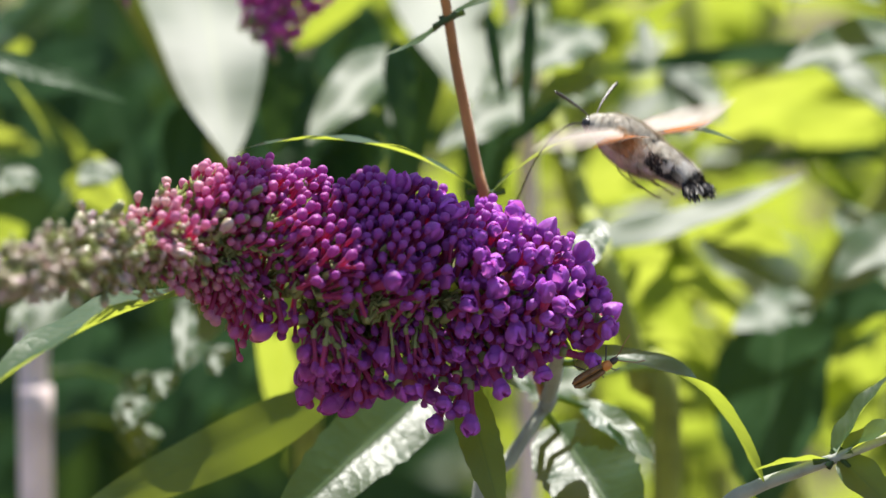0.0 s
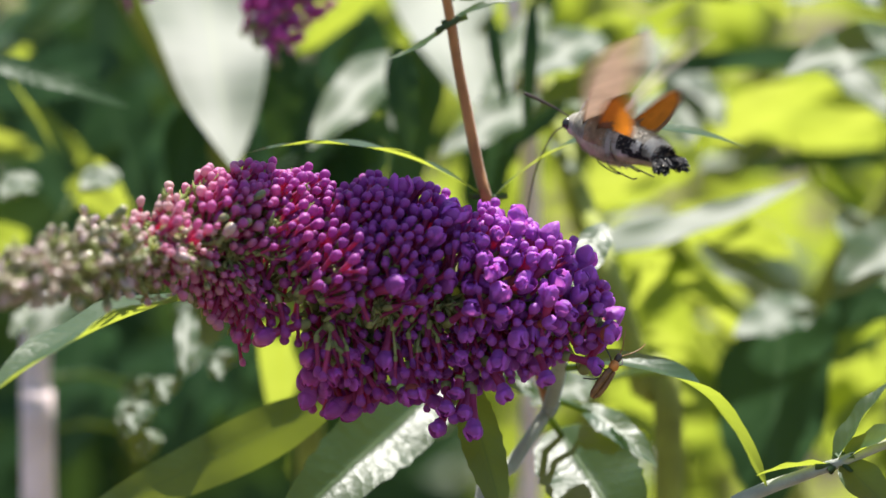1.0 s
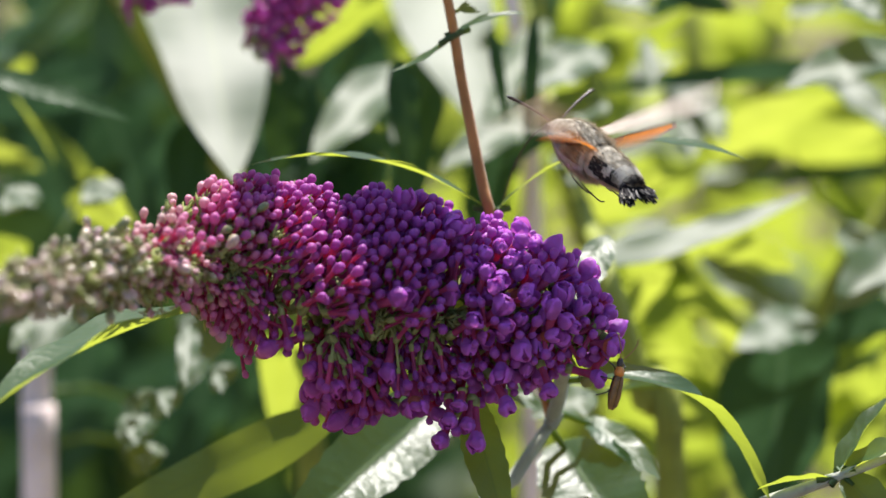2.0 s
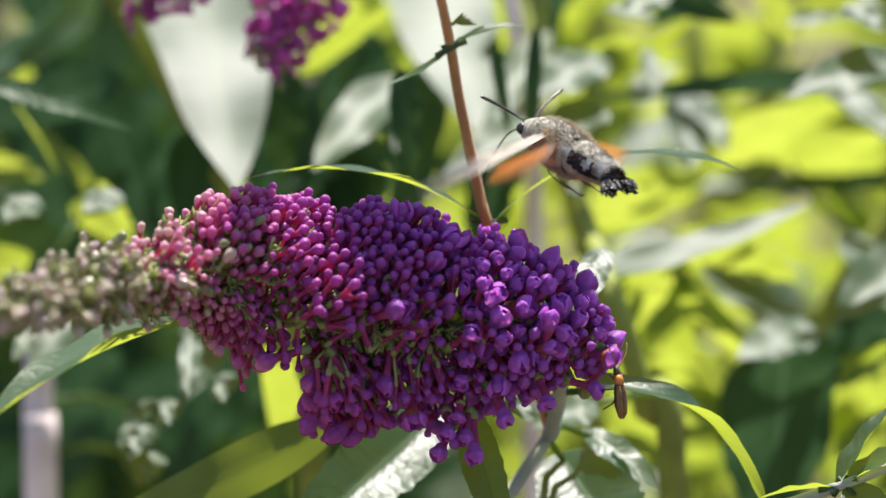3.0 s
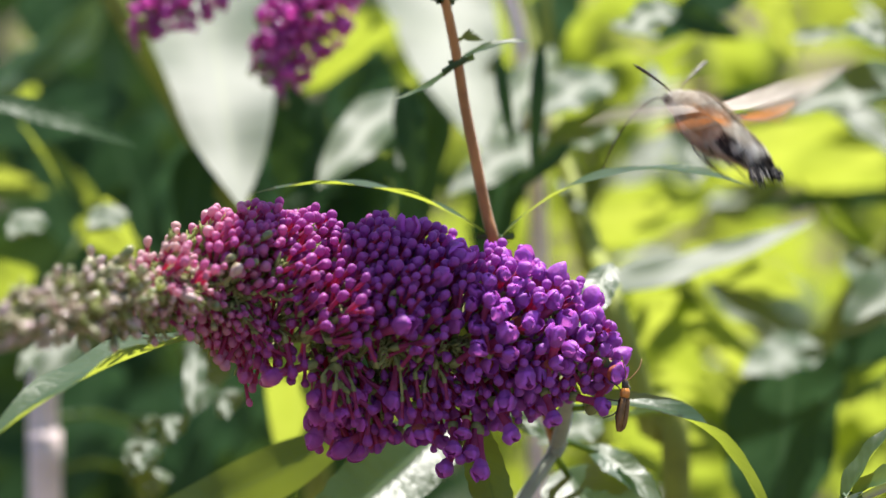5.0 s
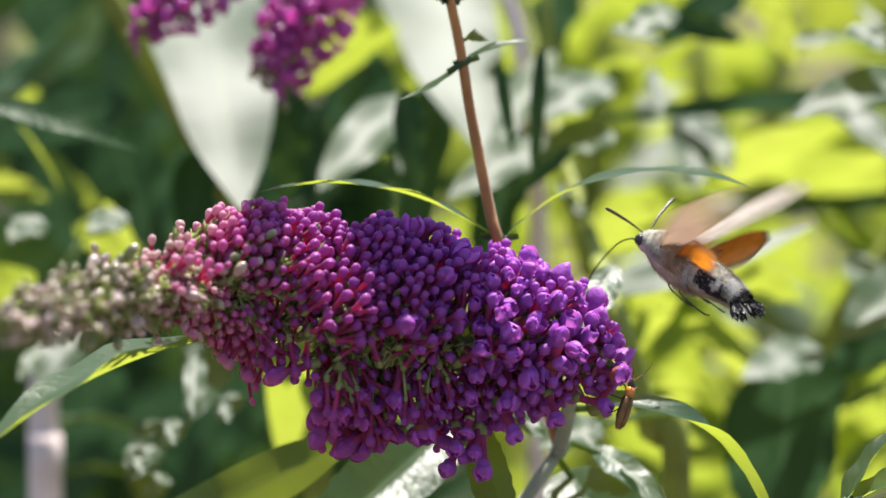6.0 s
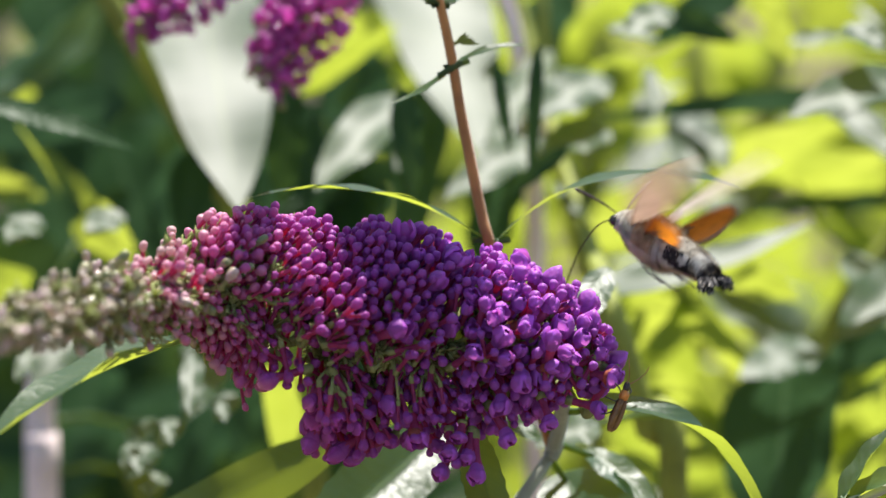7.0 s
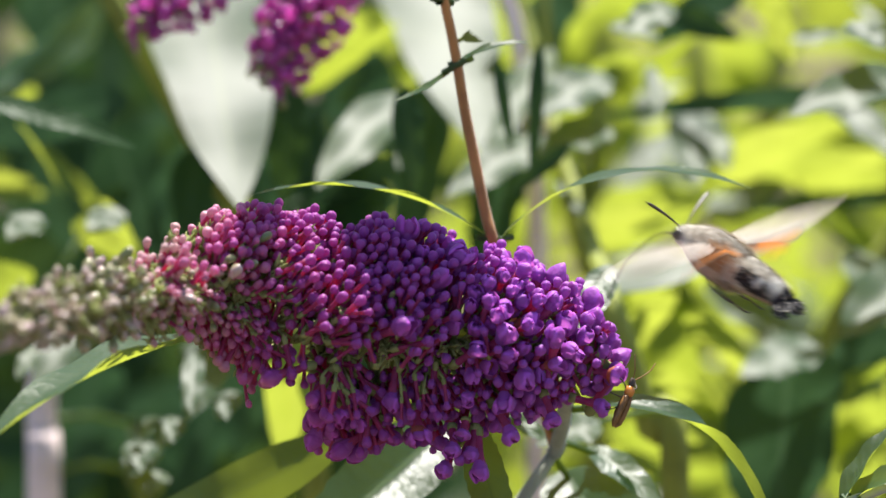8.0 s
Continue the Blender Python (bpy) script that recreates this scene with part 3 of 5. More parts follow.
# pale stalk and the dark leaves beside it
pale, line = shoot((-0.1, 0.16, 0), [(-0.1, 0.158, 0.8), (-0.095, 0.1388, 1.1099), (-0.0953, 0.1411, 1.1259), (-0.0956, 0.1437, 1.1446), (-0.0934, 0.1456, 1.1579)], (0.0045, 0.0034), STEM_PINK, "pale pink bare stalk among dark leaves")
put(pale, line, [
    ((-0.0783, 0.1014, 1.1704), (-0.0900, 0.0790, 1.1577), 0.017, GLARE, None, 14, 8),
    ((-0.0896, 0.0937, 1.1653), (-0.0942, 0.0834, 1.1593), 0.008, GLARE, None, 14, 8),
    # from here small leaves added as reflectors for blurred bright glints
    ((-0.0495, 0.0986, 1.1651), (-0.0561, 0.0752, 1.1514), 0.015, GLARE, None, 16, 10),
    ((-0.0457, 0.0828, 1.1566), (-0.0493, 0.0743, 1.1517), 0.009, GLARE, None, 16, 10),
    ((-0.0646, 0.0826, 1.1451), (-0.0690, 0.0725, 1.1392), 0.013, GLARE, None, 16, 10),
    ((-0.0627, 0.0811, 1.1390), (-0.0666, 0.0718, 1.1335), 0.012, GLARE, None, 16, 10)])
put(pale, line, [
    ((-0.0581, 0.0823, 1.1508), (-0.0623, 0.0732, 1.1455), 0.009, GLARE, None, 16, 10),
    ((-0.0630, 0.0801, 1.1513), (-0.0659, 0.0736, 1.1476), 0.006, GLARE, None, 16, 10),
    ((-0.0431, -0.0040, 1.1838), (-0.0857, -0.0500, 1.1694), 0.025, (-0.3, -0.06, 0.93), (-0.3, -0.06, 0.93), 26, 20),
    ((-0.0190, 0.0250, 1.1580), (-0.0765, 0.0163, 1.1315), 0.0165, (-0.25, 0.8, -0.35), (-0.25, 0.8, -0.3), 30, 5),
    ((-0.0341, 0.0769, 1.1706), (-0.0359, 0.1036, 1.1349), 0.0150, BACKLIT, None, 10, 5),
    ((-0.0739, 0.1455, 1.2147), (-0.1162, 0.172, 1.2024), 0.024, SHADE, None, 7, 4)])
put(pale, line, [
    ((-0.0652, 0.2002, 1.1343), (-0.0775, 0.1894, 1.1102), 0.03, SHADE, None, 7, 4),
    ((-0.0508, 0.1757, 1.1473), (-0.0667, 0.1595, 1.1137), 0.04, SHADE, None, 7, 4),
    ((-0.0605, 0.1759, 1.1515), (-0.0613, 0.1651, 1.1449), 0.012, GLARE, None, 20, 10),
    ((-0.0743, 0.1715, 1.1339), (-0.0743, 0.1626, 1.1285), 0.009, GLARE, None, 20, 10),
    ((-0.0750, 0.1698, 1.1229), (-0.0750, 0.1610, 1.1176), 0.009, GLARE, None, 20, 10),
    ((-0.0729, 0.1073, 1.1940), (-0.0796, 0.0991, 1.1896), 0.013, GLARE, None, 8, 4)])
put(pale, line, [
    ((-0.0913, 0.1075, 1.1927), (-0.0976, 0.0990, 1.1881), 0.013, GLARE, None, 8, 4),
    ((-0.0891, 0.1592, 1.1833), (-0.0709, 0.153, 1.1752), 0.016, ASLANT, None, 20, 10),
    ((-0.0865, 0.2116, 1.2326), (-0.1167, 0.1985, 1.2112), 0.024, ASLANT, None, 20, 10),
    ((-0.1047, 0.197, 1.2004), (-0.0802, 0.1884, 1.1751), 0.008, ASLANT, None, 20, 10),
    ((-0.1161, 0.1903, 1.189), (-0.0992, 0.19, 1.1869), 0.014, BACKLIT, None, 20, 10),
    ((-0.1083, 0.1269, 1.169), (-0.0952, 0.128, 1.1768), 0.022, BACKLIT, None, 20, 10)])
put(pale, line, [
    ((-0.1074, 0.2462, 1.2405), (-0.0875, 0.2038, 1.2132), 0.03, SHADE, None, 7, 4),
    ((-0.1131, 0.2407, 1.2186), (-0.0988, 0.2003, 1.1878), 0.036, SHADE, None, 7, 4),
    ((-0.0846, 0.218, 1.2002), (-0.0702, 0.1775, 1.1696), 0.036, SHADE, None, 7, 4),
    ((-0.0886, 0.2054, 1.1421), (-0.0921, 0.1792, 1.1095), 0.04, SHADE, None, 7, 4),
    ((-0.0469, 0.2094, 1.1444), (-0.0518, 0.1905, 1.1187), 0.03, SHADE, None, 7, 4),
    ((-0.0314, 0.1882, 1.1992), (-0.0196, 0.1585, 1.1779), 0.03, SHADE, None, 7, 4)])
put(pale, line, [
    ((-0.1066, 0.2316, 1.1884), (-0.0889, 0.1975, 1.1681), 0.016, SHADE, None, 7, 4)])

put(pale, line, [
    ((-0.1002, 0.0800, 1.2212), (-0.0671, 0.0800, 1.2110), 0.0093, COOL, None, 25, 8),
    ((-0.1127, 0.2000, 1.2086), (-0.0846, 0.2000, 1.2391), 0.0114, ASLANT, None, 12, 8),
    ((-0.1038, 0.2094, 1.2127), (-0.1184, 0.2309, 1.1841), 0.0088, BACKLIT, None, 12, 8),
    ((-0.0578, 0.1431, 1.2042), (-0.0609, 0.1369, 1.1822), 0.0160, FACING, None, 12, 8),
    ((-0.0354, 0.1337, 1.2198), (-0.0372, 0.1263, 1.1930), 0.0158, FACING, None, 12, 8),
    ((-0.0340, 0.1669, 1.2146), (-0.0106, 0.1532, 1.2328), 0.0095, BACKLIT, None, 12, 8),
    ((-0.0988, 0.1300, 1.2116), (-0.0886, 0.1300, 1.1945), 0.0024, ASLANT, None, 20, 8),
    ((-0.0778, 0.1135, 1.1959), (-0.0701, 0.1266, 1.1784), 0.0052, BACKLIT, None, 12, 8),
    ((-0.0765, 0.1731, 1.1912), (-0.0900, 0.1670, 1.1739), 0.0124, FACING, None, 12, 8),
    ((-0.0166, 0.1518, 1.2235), (-0.0246, 0.1482, 1.2131), 0.0081, FACING, None, 12, 8),
])
# more small leaves added nearer, tilted to the sun to make glints
put(pale, line, [
    ((-0.0538, 0.0687, 1.1676), (-0.0535, 0.0515, 1.1572), 0.0075, GLARE, None, 12, 8),
    ((-0.0478, 0.0648, 1.1580), (-0.0463, 0.0592, 1.1544), 0.0044, GLARE, None, 12, 8),
    ((-0.0593, 0.0630, 1.1537), (-0.0578, 0.0570, 1.1499), 0.0041, GLARE, None, 12, 8),
    ((-0.0665, 0.0638, 1.1480), (-0.0646, 0.0563, 1.1433), 0.0051, GLARE, None, 12, 8),
    ((-0.0638, 0.0632, 1.1409), (-0.0623, 0.0569, 1.1370), 0.0043, GLARE, None, 12, 8),
    ((-0.0968, 0.0997, 1.1906), (-0.0909, 0.1003, 1.1905), 0.0066, GLARE, None, 12, 8),
    ((-0.0798, 0.1005, 1.1931), (-0.0721, 0.0995, 1.1919), 0.0061, GLARE, None, 12, 8),
])

# stem behind the spike with the large sunlit leaves
mid, line = shoot((-0.03, 0.2, 0), [(-0.03, 0.19, 0.8), (-0.0302, 0.1399, 1.1179), (-0.0409, 0.1474, 1.1713), (-0.0583, 0.1501, 1.2048), (-0.0776, 0.1526, 1.2369), (-0.0874, 0.153, 1.2542)], (0.004, 0.0024), STEM_GREEN, "leafy shoot with broad sunlit leaves")
put(mid, line, [
    ((-0.0612, 0.1837, 1.2513), (-0.0453, 0.0951, 1.1961), 0.042, GLARE, None, 6, 2),
    ((-0.0083, 0.2088, 1.2555), (0.0087, 0.1281, 1.2051), 0.041, GLARE, None, 5, 2),
    ((-0.0084, 0.1332, 1.2179), (-0.0284, 0.1005, 1.1995), 0.02, GLARE, None, 12, 8),
    ((-0.0019, 0.1614, 1.2213), (-0.0084, 0.1282, 1.1781), 0.024, SHADE, None, 7, 4),
    ((-0.0199, 0.1725, 1.1926), (-0.0237, 0.1577, 1.1725), 0.03, SHADE, None, 7, 4),
    ((0.0236, 0.1293, 1.2077), (0.0008, 0.1082, 1.1966), 0.018, GLARE, None, 12, 8)])
put(mid, line, [
    ((0.0259, 0.1604, 1.2261), (0.0105, 0.1230, 1.2046), 0.013, GLARE, None, 12, 8),
    ((-0.0059, 0.1518, 1.2114), (-0.0104, 0.1327, 1.2001), 0.008, GLARE, None, 12, 8),
    ((0.0154, 0.142, 1.199), (0.0087, 0.128, 1.1768), 0.022, SHADE, None, 7, 4),
    ((-0.0364, 0.1756, 1.2283), (-0.0131, 0.1854, 1.2261), 0.022, BACKLIT, None, 20, 10),
    ((0.0308, 0.2091, 1.2399), (0.0206, 0.1937, 1.2128), 0.026, SHADE, None, 7, 4),
    ((0.0152, 0.2125, 1.2167), (0.0245, 0.1804, 1.1903), 0.03, SHADE, None, 7, 4)])
put(mid, line, [
    ((-0.0268, 0.2241, 1.22), (-0.0118, 0.1917, 1.1988), 0.03, SHADE, None, 7, 4),
    ((-0.0452, 0.2128, 1.2066), (-0.0312, 0.1794, 1.1834), 0.036, SHADE, None, 7, 4),
    ((-0.0369, 0.1868, 1.2106), (-0.0359, 0.1588, 1.1806), 0.03, SHADE, None, 7, 4),
    ((-0.0644, 0.1977, 1.201), (-0.0598, 0.1678, 1.1724), 0.03, SHADE, None, 7, 4)])
put(mid, line, [
    ((-0.0087, 0.0982, 1.2232), (-0.0061, 0.0918, 1.1986), 0.0107, FACING, None, 12, 8),
    ((0.0118, 0.0976, 1.2295), (0.0152, 0.0924, 1.2086), 0.0045, FACING, None, 12, 8),
    ((0.0216, 0.1044, 1.2327), (0.0196, 0.0956, 1.2007), 0.0053, FACING, None, 12, 8),
    ((0.0287, 0.1024, 1.2094), (0.0134, 0.0976, 1.1979), 0.0058, FACING, None, 12, 8),
])
back_axis = [((-0.0252, 0.1075, 1.2465), 70), ((-0.0296, 0.1046, 1.2403), 88), ((-0.0333, 0.1018, 1.2342), 88), ((-0.0352, 0.0999, 1.2281), 66), ((-0.0351, 0.098, 1.2219), 30)]
back_axis2 = [((-0.0487, 0.108, 1.2502), 60), ((-0.0549, 0.1052, 1.2441), 70), ((-0.0611, 0.1027, 1.2407), 66), ((-0.0658, 0.1012, 1.2374), 46), ((-0.0678, 0.0998, 1.2344), 22)]


def small_spike(axis, seed, parent):
    o = Vector(parent.location)
    spike([(Vector(a) - o, r) for a, r in axis], parent, 6000, seed, 0, thin_front=False, petals=(PETAL_ROSE, CALYX, PETAL_ROSE, THROAT, PETAL_ROSE, PETAL_ROSE))


small_spike(back_axis, 11, mid)
small_spike(back_axis2, 12, mid)

# olive stems and the bright leaves on the sunny side
sunny, line = shoot((0.05, 0.12, 0), [(0.05, 0.12, 0.8), (0.0518, 0.085, 1.122), (0.0461, 0.0885, 1.147), (0.0379, 0.0923, 1.1744), (0.033, 0.1295, 1.1872), (0.0242, 0.1739, 1.216), (0.0163, 0.1984, 1.2462)], (0.0042, 0.0012), STEM_GREEN, "leafy shoot with an olive-green stem")
put(sunny, line, [
    ((0.0284, 0.0910, 1.1772), (0.0851, 0.1187, 1.1897), 0.0125, GLARE, None, -16, 3),
    ((0.0386, 0.2143, 1.173), (0.0679, 0.2009, 1.1856), 0.03, BACKLIT, None, 16, 10),
    ((0.0387, 0.1286, 1.2104), (0.0228, 0.1195, 1.2062), 0.018, GLARE, None, 12, 8),
    ((0.0378, 0.1381, 1.2221), (0.0216, 0.1214, 1.2132), 0.02, GLARE, None, 12, 8),
    ((0.0478, 0.2497, 1.1376), (0.0581, 0.225, 1.1626), 0.05, BACKLIT, None, 16, 10),
    ((0.0640, 0.1647, 1.1687), (0.0853, 0.1418, 1.1531), 0.016, GLARE, None, 12, 8)])
put(sunny, line, [
    ((0.0335, 0.0599, 1.1543), (0.0199, 0.0518, 1.1504), 0.016, GLARE, None, 12, 8),
    ((0.0701, 0.2638, 1.1227), (0.0533, 0.2918, 1.0918), 0.04, BACKLIT, None, 16, 10)])
far, line = shoot((0.17, 0.26, 0), [(0.17, 0.26, 0.8), (0.0868, 0.1792, 1.1095), (0.0933, 0.1793, 1.1466), (0.1025, 0.1771, 1.1668), (0.1137, 0.1794, 1.1834), (0.1192, 0.1849, 1.222)], (0.004, 0.0025), STEM_GREEN, "leafy shoot with a yellow-brown stem")
put(far, line, [
    ((0.1061, 0.1508, 1.1612), (0.095, 0.1433, 1.1419), 0.03, SHADE, None, 7, 4),
    ((0.0818, 0.1339, 1.1592), (0.0758, 0.0991, 1.1149), 0.046, SHADE, None, 7, 4),
    ((0.0871, 0.1223, 1.1611), (0.0680, 0.1103, 1.1552), 0.019, GLARE, None, 6, 3),
    ((0.1093, 0.1139, 1.1802), (0.0885, 0.0899, 1.1672), 0.022, GLARE, None, 10, 10),
    ((0.1145, 0.1983, 1.1881), (0.067, 0.1902, 1.1954), 0.022, BACKLIT, None, 18, 10),
    ((0.1074, 0.1145, 1.2241), (0.0776, 0.0986, 1.2167), 0.02, GLARE, None, 12, 8)])
put(far, line, [
    ((0.0963, 0.1638, 1.2115), (0.1092, 0.1463, 1.1999), 0.014, GLARE, None, 12, 8),
    ((0.1021, 0.1344, 1.2178), (0.0371, 0.1828, 1.2075), 0.009, SHADE, None, 7, 4),
    ((0.0520, 0.1151, 1.2396), (0.0407, 0.1044, 1.2340), 0.014, GLARE, None, 12, 8),
    ((0.0919, 0.1165, 1.2356), (0.0998, 0.1080, 1.2299), 0.012, GLARE, None, 12, 8),
    ((0.0575, 0.1759, 1.2103), (0.0685, 0.1560, 1.1973), 0.019, GLARE, None, 12, 8),
    ((0.1254, 0.2638, 1.1227), (0.0995, 0.2392, 1.1484), 0.03, BACKLIT, None, 18, 10)])
put(far, line, [
    ((0.1096, 0.2848, 1.0997), (0.1224, 0.2638, 1.1227), 0.03, BACKLIT, None, 18, 10),
    ((0.1191, 0.1794, 1.1883), (0.0772, 0.2093, 1.1802), 0.007, SHADE, None, 7, 4),
    ((0.0745, 0.1692, 1.2425), (0.0504, 0.1753, 1.2256), 0.02, SHADE, None, 7, 4),
    ((0.0492, 0.2232, 1.1643), (0.0632, 0.2533, 1.1339), 0.034, BACKLIT, None, 14, 8),
    ((0.0635, 0.2179, 1.1695), (0.0822, 0.2462, 1.1412), 0.036, BACKLIT, None, 14, 8),
    ((0.0616, 0.2533, 1.1339), (0.0783, 0.2866, 1.0977), 0.03, BACKLIT, None, 14, 8)])
put(far, line, [
    ((0.0809, 0.2987, 1.0839), (0.0688, 0.2673, 1.1189), 0.03, BACKLIT, None, 14, 8),
    ((0.1035, 0.2356, 1.152), (0.1239, 0.2533, 1.1339), 0.034, BACKLIT, None, 14, 8),
    ((0.1177, 0.2987, 1.0839), (0.1074, 0.2673, 1.1189), 0.03, BACKLIT, None, 14, 8),
    ((0.0342, 0.2497, 1.1376), (0.0478, 0.2778, 1.1075), 0.03, BACKLIT, None, 14, 8)])
put(far, line, [
    ((0.0387, 0.1317, 1.2338), (0.0503, 0.1283, 1.2308), 0.0082, GLARE, None, 12, 8),
    ((0.0831, 0.1577, 1.2277), (0.0985, 0.1624, 1.2294), 0.0075, GLARE, None, 12, 8),
    ((0.0853, 0.1378, 1.2161), (0.1083, 0.1423, 1.2170), 0.0064, GLARE, None, 12, 8),
    ((0.0916, 0.1591, 1.2127), (0.1071, 0.1410, 1.2005), 0.0067, GLARE, None, 12, 8),
    ((0.0495, 0.1587, 1.2222), (0.0506, 0.1416, 1.2117), 0.0061, GLARE, None, 12, 8),
    ((0.0593, 0.1735, 1.2105), (0.0598, 0.1470, 1.1943), 0.0164, GLARE, None, 12, 8),
    ((0.0759, 0.1697, 1.2397), (0.0844, 0.1703, 1.2212), 0.0166, ASLANT, None, 12, 8),
    ((0.0529, 0.1500, 1.2357), (0.0704, 0.1500, 1.2290), 0.0101, FACING, None, 12, 8),
    ((0.0660, 0.1760, 1.1922), (0.0949, 0.1641, 1.2081), 0.0207, BACKLIT, None, 12, 8),
    ((0.0847, 0.1835, 1.1899), (0.1103, 0.1766, 1.1991), 0.0154, BACKLIT, None, 12, 8),
    ((0.0342, 0.1752, 1.1755), (0.0611, 0.1648, 1.1894), 0.0152, BACKLIT, None, 12, 8),
    ((0.0352, 0.1725, 1.2175), (0.0473, 0.1675, 1.2242), 0.0083, BACKLIT, None, 12, 8),
    ((0.0407, 0.1767, 1.2392), (0.0564, 0.1833, 1.2305), 0.0112, BACKLIT, None, 12, 8),
    ((0.0238, 0.1345, 1.2131), (0.0394, 0.1456, 1.2187), 0.0080, GLARE, None, 12, 8),
    ((0.0708, 0.1590, 1.1335), (0.0612, 0.1610, 1.1498), 0.0055, ASLANT, None, 12, 8),
    ((0.0957, 0.1430, 1.1801), (0.1049, 0.1176, 1.1639), 0.0145, GLARE, None, 12, 8),
    ((0.0491, 0.1920, 1.1560), (0.0689, 0.2082, 1.1343), 0.0157, BACKLIT, None, 12, 8),
    ((0.0676, 0.1925, 1.1501), (0.0892, 0.2076, 1.1300), 0.0128, BACKLIT, None, 12, 8),
    ((0.0986, 0.1763, 1.1443), (0.1151, 0.1837, 1.1344), 0.0112, BACKLIT, None, 12, 8),
    ((0.0259, 0.1378, 1.1969), (0.0347, 0.1224, 1.1868), 0.0040, GLARE, None, 20, 8),
])
put(far, line, [
    ((0.0368, 0.1375, 1.1525), (0.0544, 0.1226, 1.1723), 0.0145, BACKLIT, None, 12, 8),
    ((0.0465, 0.1186, 1.1505), (0.0646, 0.1315, 1.1333), 0.0157, BACKLIT, None, 12, 8),
    ((0.0360, 0.1159, 1.1364), (0.0549, 0.1242, 1.1254), 0.0130, BACKLIT, None, 12, 8),
    ((0.0887, 0.1347, 1.1435), (0.1060, 0.1254, 1.1560), 0.0105, BACKLIT, None, 12, 8),
    ((0.0933, 0.1253, 1.1292), (0.1049, 0.1147, 1.1433), 0.0104, BACKLIT, None, 12, 8),
    ((0.0606, 0.1366, 1.1769), (0.0853, 0.1434, 1.1678), 0.0147, BACKLIT, None, 12, 8),
    ((0.0437, 0.1440, 1.1663), (0.0632, 0.1360, 1.1770), 0.0120, BACKLIT, None, 12, 8),
    ((0.0563, 0.1304, 1.1658), (0.0730, 0.1396, 1.1535), 0.0106, BACKLIT, None, 12, 8),
])
# smaller leaves crowding the sunny shoots
rnd = random.Random(31)
TURNS = (BACKLIT, BACKLIT, BACKLIT, GLARE, BACKLIT, SHADE, GLARE)
for k in range(35):
    p = Vector((0.03 + rnd.random() * 0.085, 0.25 + rnd.random() * 0.02, 1.105 + rnd.random() * 0.125))
    p.y += (1.17 - p.z) * 1.4
    n = Vector(TURNS[k % 7]) + Vector([rnd.uniform(-0.08, 0.08) for _ in range(3)])
    n.normalize()
    d = Vector((rnd.uniform(-1, 1), rnd.uniform(-0.4, 0.4), rnd.uniform(-0.7, 0.7)))
    d = (d - n * d.dot(n)).normalized()
    L = rnd.uniform(0.012, 0.026)
    leaf(far, p, p + d * L, L * rnd.uniform(0.3, 0.5), n, None, 14, 8, LEAF, line, fine=False)
# bare stems among the sunny leaves
for way, thick, skin, look_ in (([(0.0226, 0.1600, 1.1804), (0.0191, 0.1600, 1.2105), (0.0177, 0.1600, 1.2296), (0.0130, 0.1600, 1.2431)], 0.0016, STEM_PINK, "pale bare stalk among sunlit leaves"),
                               ([(0.0387, 0.1800, 1.1380), (0.0351, 0.1800, 1.1692), (0.0280, 0.1800, 1.1987), (0.0243, 0.1800, 1.2404)], 0.0013, STEM_GREEN, "thin olive stem among sunlit leaves")):
    shoot((way[0][0], way[0][1], 0), [(way[0][0], way[0][1], 0.8), *way], (0.003, thick), skin, look_)
# nearer twig low on the right
twig, line = shoot((0.02, 0.03, 0), [(0.02, 0.03, 0.8), (0.025, 0.03, 1.05), (0.0414, 0.0007, 1.119), (0.0569, -0.0006, 1.1384), (0.0634, -0.0019, 1.1432), (0.0722, -0.0034, 1.147), (0.0798, -0.005, 1.1502), (0.0907, -0.0063, 1.155)], (0.0022, 0.0009), STEM_GREY, "thin grey-green twig with small leaves")
put(twig, line, [
    ((0.0787, -0.0051, 1.1496), (0.0919, 0.0052, 1.1652), 0.01, (-0.5, -0.1, 0.85), None, 20, 28),
    ((0.0798, -0.005, 1.1502), (0.0946, -0.0099, 1.158), 0.012, (0, -0.3, 0.95), None, 20, 25),
    ((0.0798, -0.005, 1.15), (0.0902, -0.0124, 1.1405), 0.012, (0, -0.8, 0.6), None, 20, 20),
    ((0.0776, -0.0051, 1.1496), (0.0632, -0.0034, 1.147), 0.006, UNDER, None, 20, 20)])


